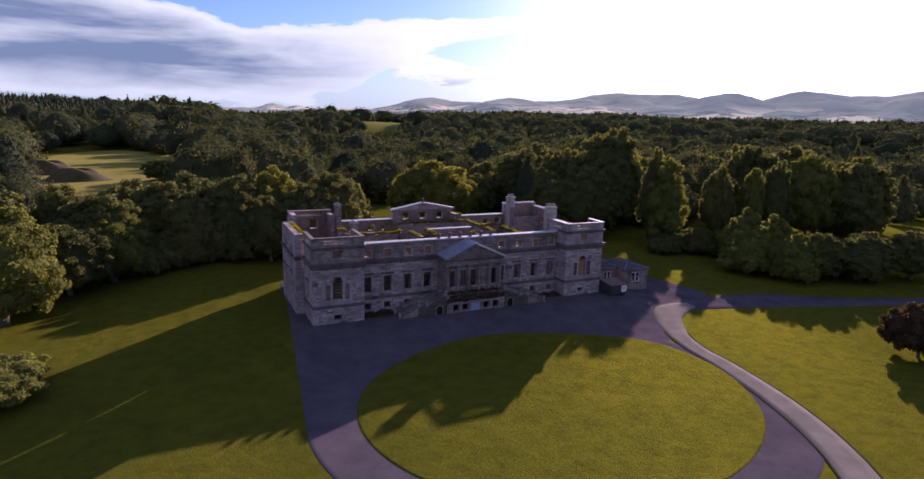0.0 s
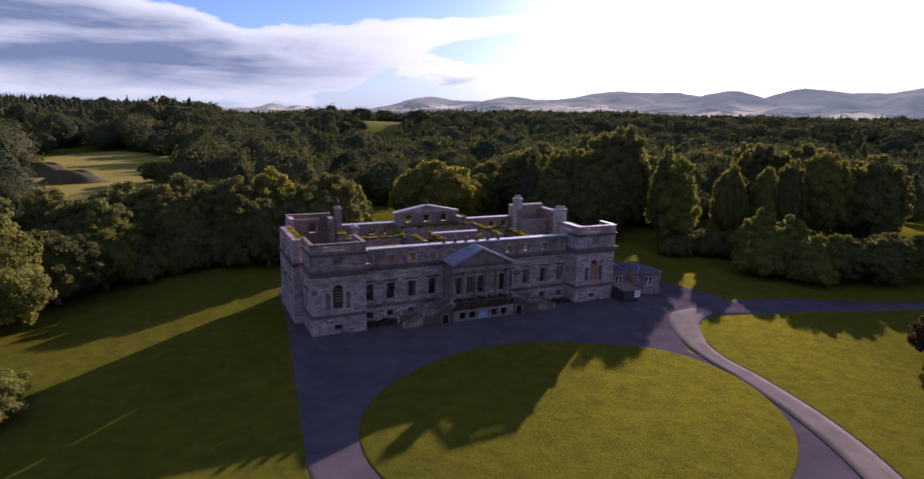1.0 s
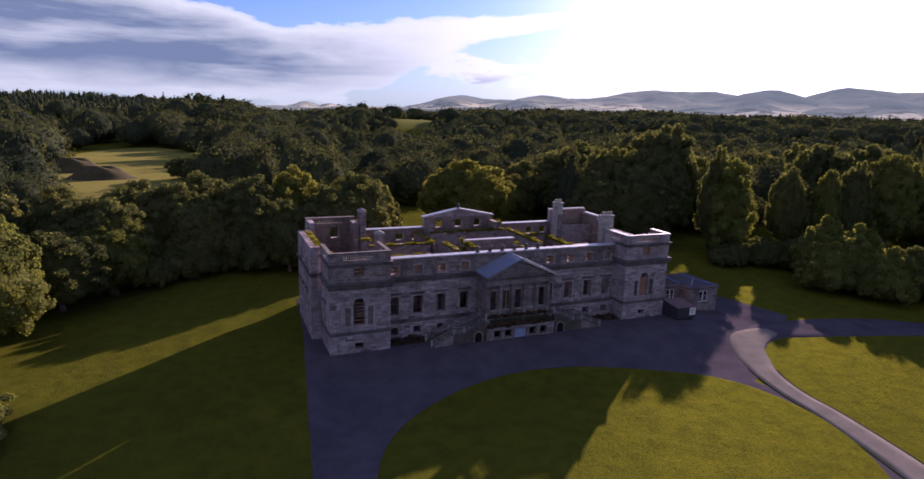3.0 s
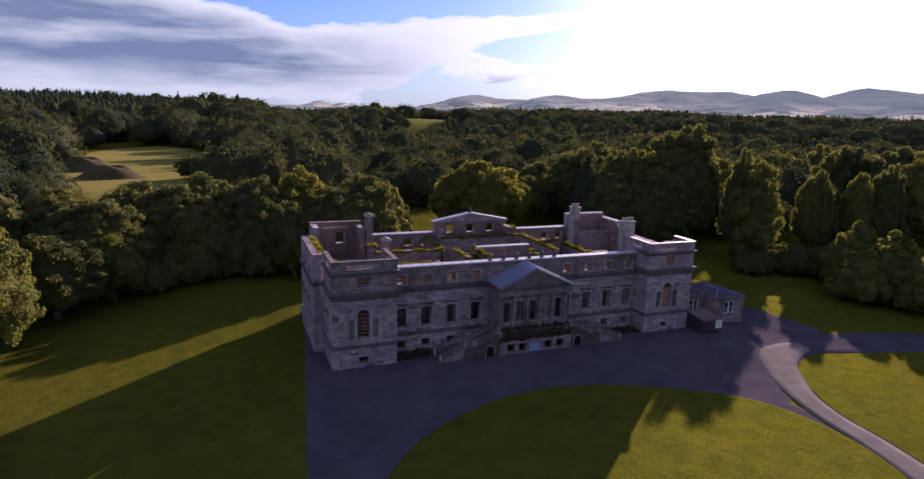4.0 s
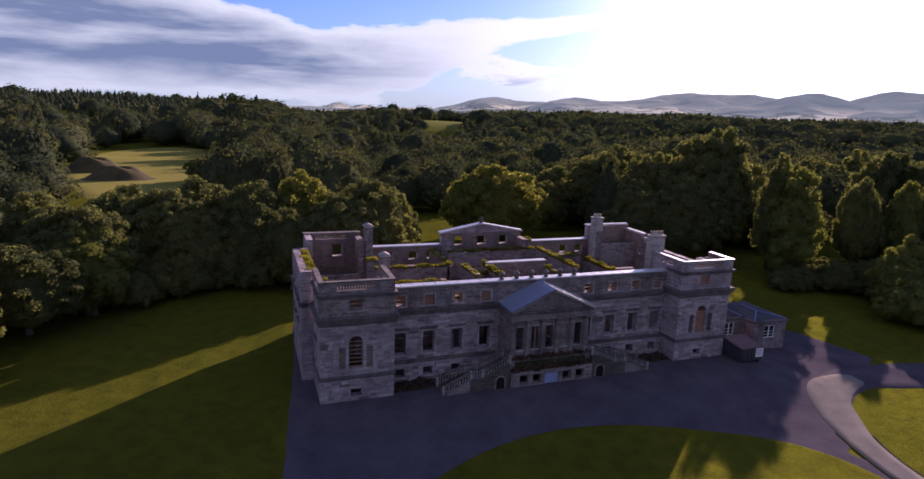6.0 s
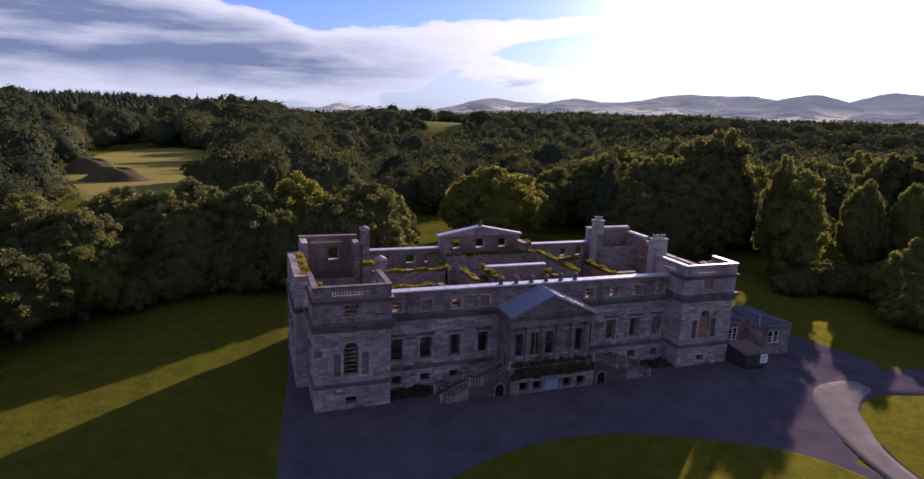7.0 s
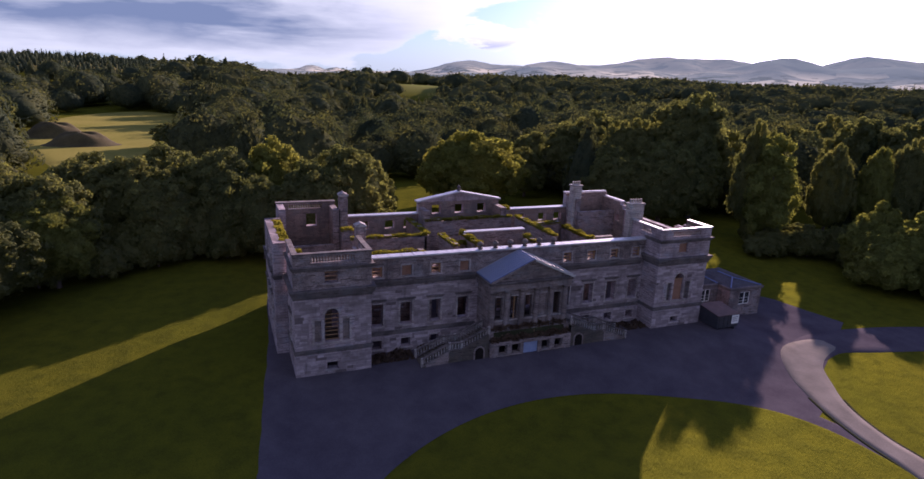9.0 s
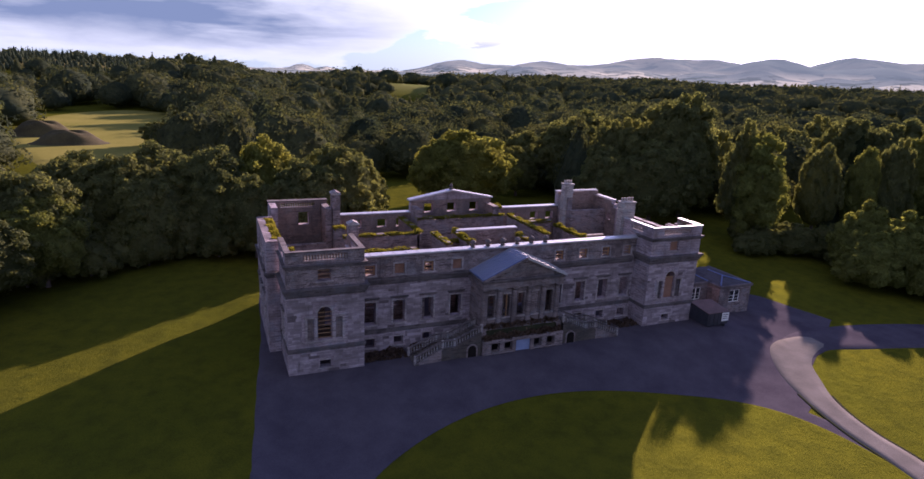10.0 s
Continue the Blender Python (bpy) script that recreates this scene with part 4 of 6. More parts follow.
def band(w, z0, z1, proud, u0=None, u1=None, mat=None, name="string_course", steps=2, ends=(1, 1)):
    """A moulded course along a wall: steps of growing projection."""
    bm = bmesh.new()
    u0, u1 = (0 if u0 is None else u0), (w.length if u1 is None else u1)
    for i in range(steps):
        a, b = z0 + (z1 - z0) * i / steps, z0 + (z1 - z0) * (i + 1) / steps
        w.box(bm, u0 - ends[0] * proud * (i + 1) / steps, u1 + ends[1] * proud * (i + 1) / steps, -proud * (i + 1) / steps, 0.05, a + (0.003 if i else 0), b, 0.012)
    return part(name, bm, mat or CORNICE, mansion)


def window(w, u, width, z0, z1, fill="open", hood=False, trim=True, stone=None):
    """A window with its stone surround, sill, hood and what is left in the opening."""
    a, b = u - width / 2, u + width / 2
    bm = bmesh.new()
    s = 0.20
    if trim:
        w.box(bm, a - s, a - 0.002, -0.07, 0.25, z0, z1 + s, 0.01)
        w.box(bm, b + 0.002, b + s, -0.07, 0.25, z0, z1 + s, 0.01)
        w.box(bm, a - 0.002, b + 0.002, -0.07, 0.25, z1 + 0.002, z1 + s, 0.01)
    else:
        w.box(bm, a - 0.08, b + 0.08, -0.03, 0.2, z1 + 0.002, z1 + 0.22, 0.01)
    win = part("window", bm, stone or TRIM, mansion)
    bm = bmesh.new()
    w.box(bm, a - 0.28, b + 0.28, -0.16, 0.3, z0 - 0.18, z0 - 0.003, 0.015)
    part("sill", bm, stone or TRIM, win)
    if hood:
        bm = bmesh.new()
        w.box(bm, a - 0.42, b + 0.42, -0.26, 0.1, z1 + 0.46, z1 + 0.62, 0.02)
        w.box(bm, a - 0.30, b + 0.30, -0.12, 0.1, z1 + 0.36, z1 + 0.457, 0.01)
        part("hood", bm, CORNICE, win)
    if fill == "braced":
        for k in range(3):
            bm = bmesh.new()
            z = z0 + (z1 - z0) * (k + 0.5) / 3
            w.box(bm, a, b, 0.3, 0.42, z - 0.06, z + 0.06)
            part("brace", bm, WOOD, win, "timber brace")
        for q in (a + 0.07, b - 0.07):
            bm = bmesh.new()
            w.box(bm, q - 0.07, q + 0.07, 0.16, 0.30, z0, z1)
            part("prop", bm, WOOD, win, "timber prop")
    elif fill == "boarded":
        n = max(2, round(width / 0.4))
        for k in range(n):
            bm = bmesh.new()
            w.box(bm, a + width * k / n + 0.006, a + width * (k + 1) / n - 0.006, 0.25, 0.29, z0, z1)
            part("board", bm, BOARD, win, "reddish-brown board")
    elif fill == "bars":
        count = max(3, round((z1 - z0) / 0.48))
        for k in range(count):
            bm = bmesh.new()
            z = z0 + (z1 - z0) * (k + 0.5) / count
            w.box(bm, a, b, 0.3, 0.38, z - 0.04, z + 0.04)
            part("brace", bm, WOOD, win, "timber brace")
    elif fill == "walled":
        part("infill", w.box(bmesh.new(), a, b, 0.16, 0.4, z0, z1), RUBBLE, win, "rubble infill")
    elif fill == "post":
        part("post", w.box(bmesh.new(), u + 0.05, u + 0.17, 0.12, 0.24, z0, z1), WOOD, win, "pale timber post")
    elif fill == "sheet":
        bm = bmesh.new()
        w.box(bm, a, b, 0.2, 0.25, z0, z1)
        part("board", bm, SHEET, win, "pale blue sheet over the opening")
    return win


SHEET = plain_material("pale_blue_sheeting", (0.17, 0.22, 0.36), (0.25, 0.30, 0.44), 1.2, 0.6, 0.15)
# near-black colour standing in for the shade inside the doorways
OPENING_SHADE = plain_material("dark_opening_shade", (0.010, 0.008, 0.008), (0.020, 0.016, 0.014), 1.0, 0.9, 0.2, 0.0, 0.05)


def hole(u, width, z0, z1):
    return (u - width / 2, u + width / 2, z0, z1)


def venetian(w, u, fill):
    """A three-light window with an arched middle."""
    z0, spring, r = 4.0, 7.2, 0.80
    bm = bmesh.new()
    k = 10
    for side in (-1, 1):
        lo = [(u + side * r, spring + r + 0.02)] + [(u + side * r * math.cos(math.pi / 2 * i / k), spring + r * math.sin(math.pi / 2 * i / k)) for i in range(k + 1)]
        f, g = [bm.verts.new(w.at(p[0], 0.0, p[1])) for p in lo], [bm.verts.new(w.at(p[0], 0.6, p[1])) for p in lo]
        faces = [bm.faces.new(f), bm.faces.new(g)] + [bm.faces.new((f[i], f[(i + 1) % len(f)], g[(i + 1) % len(f)], g[i])) for i in range(len(f))]
        bmesh.ops.recalc_face_normals(bm, faces=faces)
    win = part("venetian_window", bm, STONE, mansion)
    bm = bmesh.new()
    m = 14
    ring = [[bm.verts.new(w.at(u + q * math.cos(math.pi * i / m), d, spring + q * math.sin(math.pi * i / m))) for i in range(m + 1)] for q, d in ((r + 0.01, 0.2), (r + 0.01, -0.08), (r + 0.26, -0.08), (r + 0.26, 0.05))]
    for p, q in zip(ring, ring[1:]):
        for i in range(m):
            bm.faces.new((p[i], p[i + 1], q[i + 1], q[i]))
    part("arch", bm, TRIM, win)
    for s in (-1, 1):
        a, b = sorted((u + s * (r + 0.30), u + s * 2.3))
        part("entablature", w.box(bmesh.new(), a, b, -0.12, 0.2, 6.72, 7.0, 0.015), TRIM, win)
    for s in (-1, 1):
        for q in (r + 0.20, 2.08):
            bm = bmesh.new()
            w.box(bm, u + s * q - 0.13, u + s * q + 0.13, -0.08, 0.12, z0, 6.715, 0.02)
            part("pilaster", bm, TRIM, win)
    for s in (-1, 1):
        part("side_panel", w.box(bmesh.new(), u + s * 1.58 - 0.37, u + s * 1.58 + 0.37, 0.28, 0.36, z0, 6.7), PORTICO if fill == "bars" else CORNICE, win, "blind stone panel")
    bm = bmesh.new()
    w.box(bm, u - 2.45, u + 2.45, -0.20, 0.3, z0 - 0.22, z0 - 0.003, 0.015)
    part("sill", bm, TRIM, win)
    if fill == "boarded":
        for i in range(4):
            bm = bmesh.new()
            w.box(bm, u - r + 0.4 * i + 0.006, u - r + 0.4 * (i + 1) - 0.006, 0.24, 0.28, z0, 7.0)
            part("board", bm, BOARD, win, "reddish-brown board")
        bm = bmesh.new()
        w.box(bm, u - r, u + r, 0.2, 0.30, 7.02, 7.14)
        part("transom", bm, WOOD, win)
    else:
        for i in range(7):
            bm = bmesh.new()
            w.box(bm, u - r, u + r, 0.3, 0.38, z0 + 0.2 + 0.5 * i - 0.04, z0 + 0.2 + 0.5 * i + 0.04)
            part("brace", bm, WOOD, win, "timber brace")
    return win


# one turned baluster, shared by every balustrade
def baluster_mesh(h):
    bm = bmesh.new()
    lathe(bm, [(0.09, 0), (0.09, 0.1 * h), (0.055, 0.14 * h), (0.10, 0.38 * h), (0.06, 0.62 * h), (0.05, 0.82 * h), (0.085, 0.9 * h), (0.085, h)], 7)
    me = bpy.data.meshes.new("baluster")
    bm.to_mesh(me)
    bm.free()
    me.materials.append(PALE)
    return me


PALE = stone_material("pale_baluster_stone", (0.42, 0.37, 0.345), (0.29, 0.25, 0.235), (0.19, 0.16, 0.15), 0.5, 0.5)
BALUSTER = baluster_mesh(0.72)
STAIR_BALUSTER = baluster_mesh(0.70)

T_W, T_D, FRONT, TOP = 8.6, 6.6, 3.3, 14.4


def pavilion(x0, fill, attic, left):
    """One front corner pavilion: three outer walls, bands, windows and a thin balustraded parapet."""
    w = Wall((x0, 0), (x0 + T_W, 0))
    c = T_W / 2 - (0.2 if left else 0.35)
    raise_wall(w, -2.2, 9.8, [hole(c, 1.60, 4.0, 8.01), hole(c - 1.58, 0.74, 4.0, 6.7), hole(c + 1.58, 0.74, 4.0, 6.7), hole(c, 1.25, 0.6, 1.5)])
    upper = RUBBLE if left else STONE
    raise_wall(w, 9.803, 13.1, [hole(c, 1.45, 11.05, 12.4)], mat=upper)
    raise_wall(Wall((x0, 0), (x0 + T_W, 0), 0.45), 13.103, TOP, [hole(T_W / 2, 4.8, 13.42, 14.14)], mat=upper)
    venetian(w, c, fill)
    window(w, c, 1.25, 0.6, 1.5, "open", trim=False)
    window(w, c, 1.45, 11.05, 12.4, attic, trim=False)
    sides = [Wall((x0, T_D), (x0, 0.903)), Wall((x0 + T_W, 0.903), (x0 + T_W, T_D))]
    rails = [Wall((x0, T_D), (x0, 0.453), 0.45), Wall((x0 + T_W, 0.453), (x0 + T_W, T_D), 0.45)]
    outer = [w, Wall((x0, T_D), (x0, 0)) if left else Wall((x0 + T_W, 0), (x0 + T_W, T_D)), Wall((x0 + T_W, 0), (x0 + T_W, FRONT)) if left else Wall((x0, FRONT), (x0, 0))]
    for i, (s, p) in enumerate(zip(sides, rails)):
        seen = (i == 0) == left
        u = s.length / 2 + (0.3 if i == 0 else -0.3)
        raise_wall(s, -2.2, 13.1, [hole(u, 1.2, 3.7, 6.5)] if seen else [])
        if seen:
            window(s, u, 1.2, 3.7, 6.5, "open", True)
        raise_wall(p, 13.103, TOP, [hole(p.length / 2, 2.6, 13.42, 14.14)], [(4.1, 4.7, 13.6), (4.7, p.length, 13.2)] if (i == 1 and not left) else [])
        for k in range(8):
            share("baluster", BALUSTER, mansion, Matrix.Translation(p.at(p.length / 2 - 1.16 + 0.33 * k, 0.22, 13.42)))
        bm = bmesh.new()
        a, b = (0.0, p.length - 0.11) if i == 0 else (0.11, 4.1 if not left else p.length)
        p.box(bm, a, b, -0.10, 0.54, TOP + 0.003, TOP + 0.15, 0.02)
        # right-hand copings take the pale tone to paint their sunlit glint
        part("parapet_coping", bm, CORNICE if left else COPING, mansion, "worn stone coping" if left else "coping paled for its sunlit glint")
    for k in range(15):
        share("baluster", BALUSTER, mansion, Matrix.Translation(w.at(T_W / 2 - 2.24 + 0.32 * k, 0.22, 13.42)))
    bm = bmesh.new()
    w.box(bm, -0.1, T_W + 0.1, -0.10, 0.54 if left else 0.30, TOP + 0.003, TOP + 0.15, 0.02)
    part("parapet_coping", bm, CORNICE if left else COPING, mansion, "worn stone coping" if left else "coping paled for its sunlit glint")
    for z0, z1, pr, nm, st in ((9.3, 10.4, 0.50, "cornice", 5), (12.55, 13.05, 0.34, "cornice", 3), (2.7, 3.25, 0.18, "string_course", 2)):
        for i, s in enumerate(outer):
            near_end = i and abs(s.at(s.length, 0, 0)[1]) < 0.01
            band(s, z0, z1, pr, 0.06 if i and not near_end else 0.0, s.length - (0.06 if near_end else 0.0), None, nm, st, (0, 0) if i else (1, 1))
    back = Wall((x0 + T_W - 0.903, T_D - 0.9), (x0 + 0.903, T_D - 0.9))
    raise_wall(back, -2.2, 12.9 if left else 11.0, [hole(2.2, 1.2, 3.6, 6.4), hole(4.6, 1.2, 3.6, 6.4)], mat=RUBBLE)
    return w


pavilion(0.0, "bars", "bars", True)
pavilion(LENGTH - T_W, "boarded", "boarded", False)

# the long front between the pavilions
front = Wall((T_W, FRONT), (LENGTH - T_W, FRONT))
BAYS = [7.5, 11.3, 15.05, 18.75]
holes = []
xs = [MID + s * b - T_W for b in BAYS for s in (-1, 1)]
for u in xs:
    holes += [hole(u, 1.5, 3.65, 6.55), hole(u, 1.25, 10.0, 11.3)]
    if abs(u + T_W - MID) > 8:
        holes.append(hole(u, 1.25, 0.6, 1.8))
inner_doors = [-4.3, -2.15, 0.0, 2.15, 4.3]
for k in inner_doors:
    holes.append(hole(MID + k - T_W, 1.15, 3.35 if k == 0 else 4.0, 7.0))
raise_wall(front, -2.2, 9.0, [h for h in holes if h[2] < 9])
raise_wall(front, 9.002, 12.35, [h for h in holes if h[2] > 9], mat=RUBBLE)
for i, u in enumerate(xs):
    window(front, u, 1.5, 3.65, 6.55, "open", True)
    off = abs(u + T_W - MID)
    right = u + T_W > MID
    fill = "braced" if right or off > 18 else ("boarded" if 14 < off < 16 or off < 8 else "braced")
    window(front, u, 1.25, 10.0, 11.3, fill)
    if off > 8:
        window(front, u, 1.25, 0.6, 1.8, "open", trim=False)
for k in inner_doors:
    window(front, MID + k - T_W, 1.15, 3.35 if k == 0 else 4.0, 7.0, "bars" if k == -2.15 else "open")
for a, b in ((0.0, MID - 5.9 - T_W), (MID + 5.9 - T_W, front.length)):
    band(front, 8.8, 9.65, 0.42, a + (0.51 if a == 0 else 0), b - (0.51 if b == front.length else 0), None, "cornice", 3, (0, 0))
    band(front, 2.45, 3.05, 0.16, a + (0.19 if a == 0 else 0), b - (0.19 if b == front.length else 0), None, "string_course", 2, (0, 0))
step = front.length / 27
for i in range(27):
    bm = bmesh.new()
    front.box(bm, i * step + 0.012, (i + 1) * step - 0.012, -0.30, 1.02, 12.352 + 0.004 * (i % 2), 12.56 + 0.006 * (i % 3), 0.03)
    part("coping", bm, COPING, mansion, "pale lead coping sheet")

# stone stumps of urns along the coping over the portico
for i in range(6):
    bm = bmesh.new()
    lathe(bm, [(0.30, 0.0), (0.30, 0.18), (0.16, 0.26), (0.38, 0.50), (0.42, 0.68), (0.26, 0.86), (0.10, 0.95)], 9, (MID - 5.3 + 2.12 * i, FRONT + 0.35, 12.57))
    part("urn", bm, CORNICE, mansion, "weathered stone urn stump")

# ---- portico ----
P_W, P_F, P_Z = 5.75, -1.9, 3.1
pod = Wall((MID - P_W, P_F), (MID + P_W, P_F), 0.7)
slots = [-4.0, -2.2, 2.0, 3.9]
L_Z = 2.0
raise_wall(pod, -2.2, L_Z, [hole(P_W + k, 1.2, 0.35, 1.55) for k in slots] + [hole(P_W - 0.1, 2.1, -0.8, 1.6)], [(0.0, 1.2, L_Z - 0.15), (3.0, 4.0, L_Z - 0.2), (7.6, 9.0, L_Z - 0.1)], RUBBLE)
for k in slots:
    window(pod, P_W + k, 1.2, 0.35, 1.55, "open", trim=True, stone=PORTICO)
window(pod, P_W - 0.1, 2.1, -0.8, 1.6, "sheet", stone=PORTICO)
for s in (-1, 1):
    q = Wall((MID - P_W, FRONT), (MID - P_W, P_F + 0.703), 0.7) if s < 0 else Wall((MID + P_W, P_F + 0.703), (MID + P_W, FRONT), 0.7)
    raise_wall(q, -2.2, P_Z - 0.25, mat=PORTICO, holes= [hole(q.length * (0.78 if s < 0 else 0.22), 1.0, 0.0, 2.0)])
bm = bmesh.new()
box(bm, MID - P_W - 0.12, MID + P_W + 0.12, -1.0, FRONT - 0.004, P_Z - 0.247, P_Z, 0.02)
part("terrace", bm, RUBBLE, mansion, "worn stone terrace under the columns")
bm = bmesh.new()
prism(bm, [(P_F + 0.71, L_Z - 0.9), (P_F + 0.71, L_Z - 0.12), (-1.01, P_Z - 0.10), (-1.01, L_Z - 0.9)], "x", MID - P_W + 0.71, MID + P_W - 0.71)
part("bank", bm, BANK_EDGE_SHADE, mansion, "earth bank below the terrace")
COLS = [-5.2 + 2.08 * i for i in range(6)]


def column(x, y):
    bm = bmesh.new()
    box(bm, x - 0.5, x + 0.5, y - 0.5, y + 0.5, P_Z + 0.002, P_Z + 0.16, 0.02)
    col = part("column", bm, PORTICO, mansion, "weathered sandstone column")
    bm = bmesh.new()
    lathe(bm, [(0.46, 0.16), (0.48, 0.26), (0.40, 0.34), (0.385, 0.5), (0.38, 1.8), (0.33, 4.5), (0.32, 4.75), (0.36, 4.8)], 18, (x, y, P_Z))
    part("shaft", bm, PORTICO, col)
    bm = bmesh.new()
    lathe(bm, [(0.34, 4.802), (0.46, 4.98), (0.48, 5.08)], 14, (x, y, P_Z))
    box(bm, x - 0.5, x + 0.5, y - 0.5, y + 0.5, P_Z + 5.08, P_Z + 5.25, 0.02)
    part("capital", bm, PORTICO, col)


for k in COLS:
    column(MID + k, -0.45)
# the wall between the columns: five openings, one of them walled up
screen = Wall((MID - P_W + 0.25, -0.30), (MID + P_W - 0.25, -0.30), 0.5)
BAY = [COLS[i] + 1.04 + P_W - 0.25 for i in range(5)]
raise_wall(screen, P_Z + 0.003, P_Z + 5.25, [hole(u, 0.98, P_Z + 1.2, P_Z + 4.2) for u in BAY], mat=PORTICO, label="stained brown wall between the columns")
for i, u in enumerate(BAY):
    window(screen, u, 0.98, P_Z + 1.2, P_Z + 4.2, "walled" if i == 3 else "post" if i == 1 else "open", trim=False)
for x in (MID - P_W + 0.25, MID + P_W - 0.75):
    a = Wall((x, FRONT - 0.004), (x, 0.203), 0.5) if x < MID else Wall((x + 0.5, 0.203), (x + 0.5, FRONT - 0.004), 0.5)
    raise_wall(a, P_Z + 0.003, P_Z + 5.25, mat=PORTICO)
E_Z = P_Z + 5.255
bm = bmesh.new()
box(bm, MID - P_W, MID + P_W, -1.0, FRONT - 0.05, E_Z, E_Z + 0.95, 0.02)
part("entablature", bm, PORTICO, mansion, "stone entablature over the columns")
bm = bmesh.new()
box(bm, MID - P_W - 0.22, MID + P_W + 0.22, -1.25, FRONT - 0.05, E_Z + 0.953, E_Z + 1.2, 0.05)
box(bm, MID - P_W - 0.12, MID + P_W + 0.12, -1.12, FRONT - 0.05, E_Z + 0.80, E_Z + 0.956, 0.03)
part("cornice", bm, CORNICE, mansion)
R0, R1 = E_Z + 1.203, 12.15
bm = bmesh.new()
prism(bm, [(MID - P_W + 0.2, R0), (MID + P_W - 0.2, R0), (MID, R1 - 0.12)], "y", -0.85, FRONT - 0.02)
part("pediment", bm, PORTICO, mansion, "stone pediment gable")
EAVE = P_W + 0.05
slope = math.atan2(R1 - R0, EAVE)
for s in (-1, 1):
    def on(u, lift):
        return (MID + s * (EAVE - u * math.cos(slope)) - s * lift * math.sin(slope) * -1, R0 + u * math.sin(slope) + lift * math.cos(slope))
    run = EAVE / math.cos(slope)
    bm = bmesh.new()
    prism(bm, [on(0, 0.0), on(run, 0.0), on(run, 0.14), on(0, 0.14)], "y", -1.30, FRONT - 0.01)
    roof = part("roof", bm, LEAD, mansion, "blue-grey lead sheet roof")
    for k in range(9):
        y = -0.95 + 0.5 * k
        bm = bmesh.new()
        prism(bm, [on(0.05, 0.142), on(run - 0.05, 0.142), on(run - 0.05, 0.24), on(0.05, 0.24)], "y", y - 0.022, y + 0.022)
        # pale coping tone paints the highlight lines along the seams
        part("seam", bm, COPING, roof)
    bm = bmesh.new()
    prism(bm, [on(-0.1, -0.12), on(run, -0.12), on(run, 0.18), on(-0.1, 0.18)], "y", -1.42, -1.303)
    # right rake coloured pale as if sunlit, left rake dark as unlit
    part("raking_cornice", bm, COPING if s > 0 else PORTICO, mansion, "raking cornice paled to read as sunlit" if s > 0 else "")

# ---- stairs up to the terrace ----


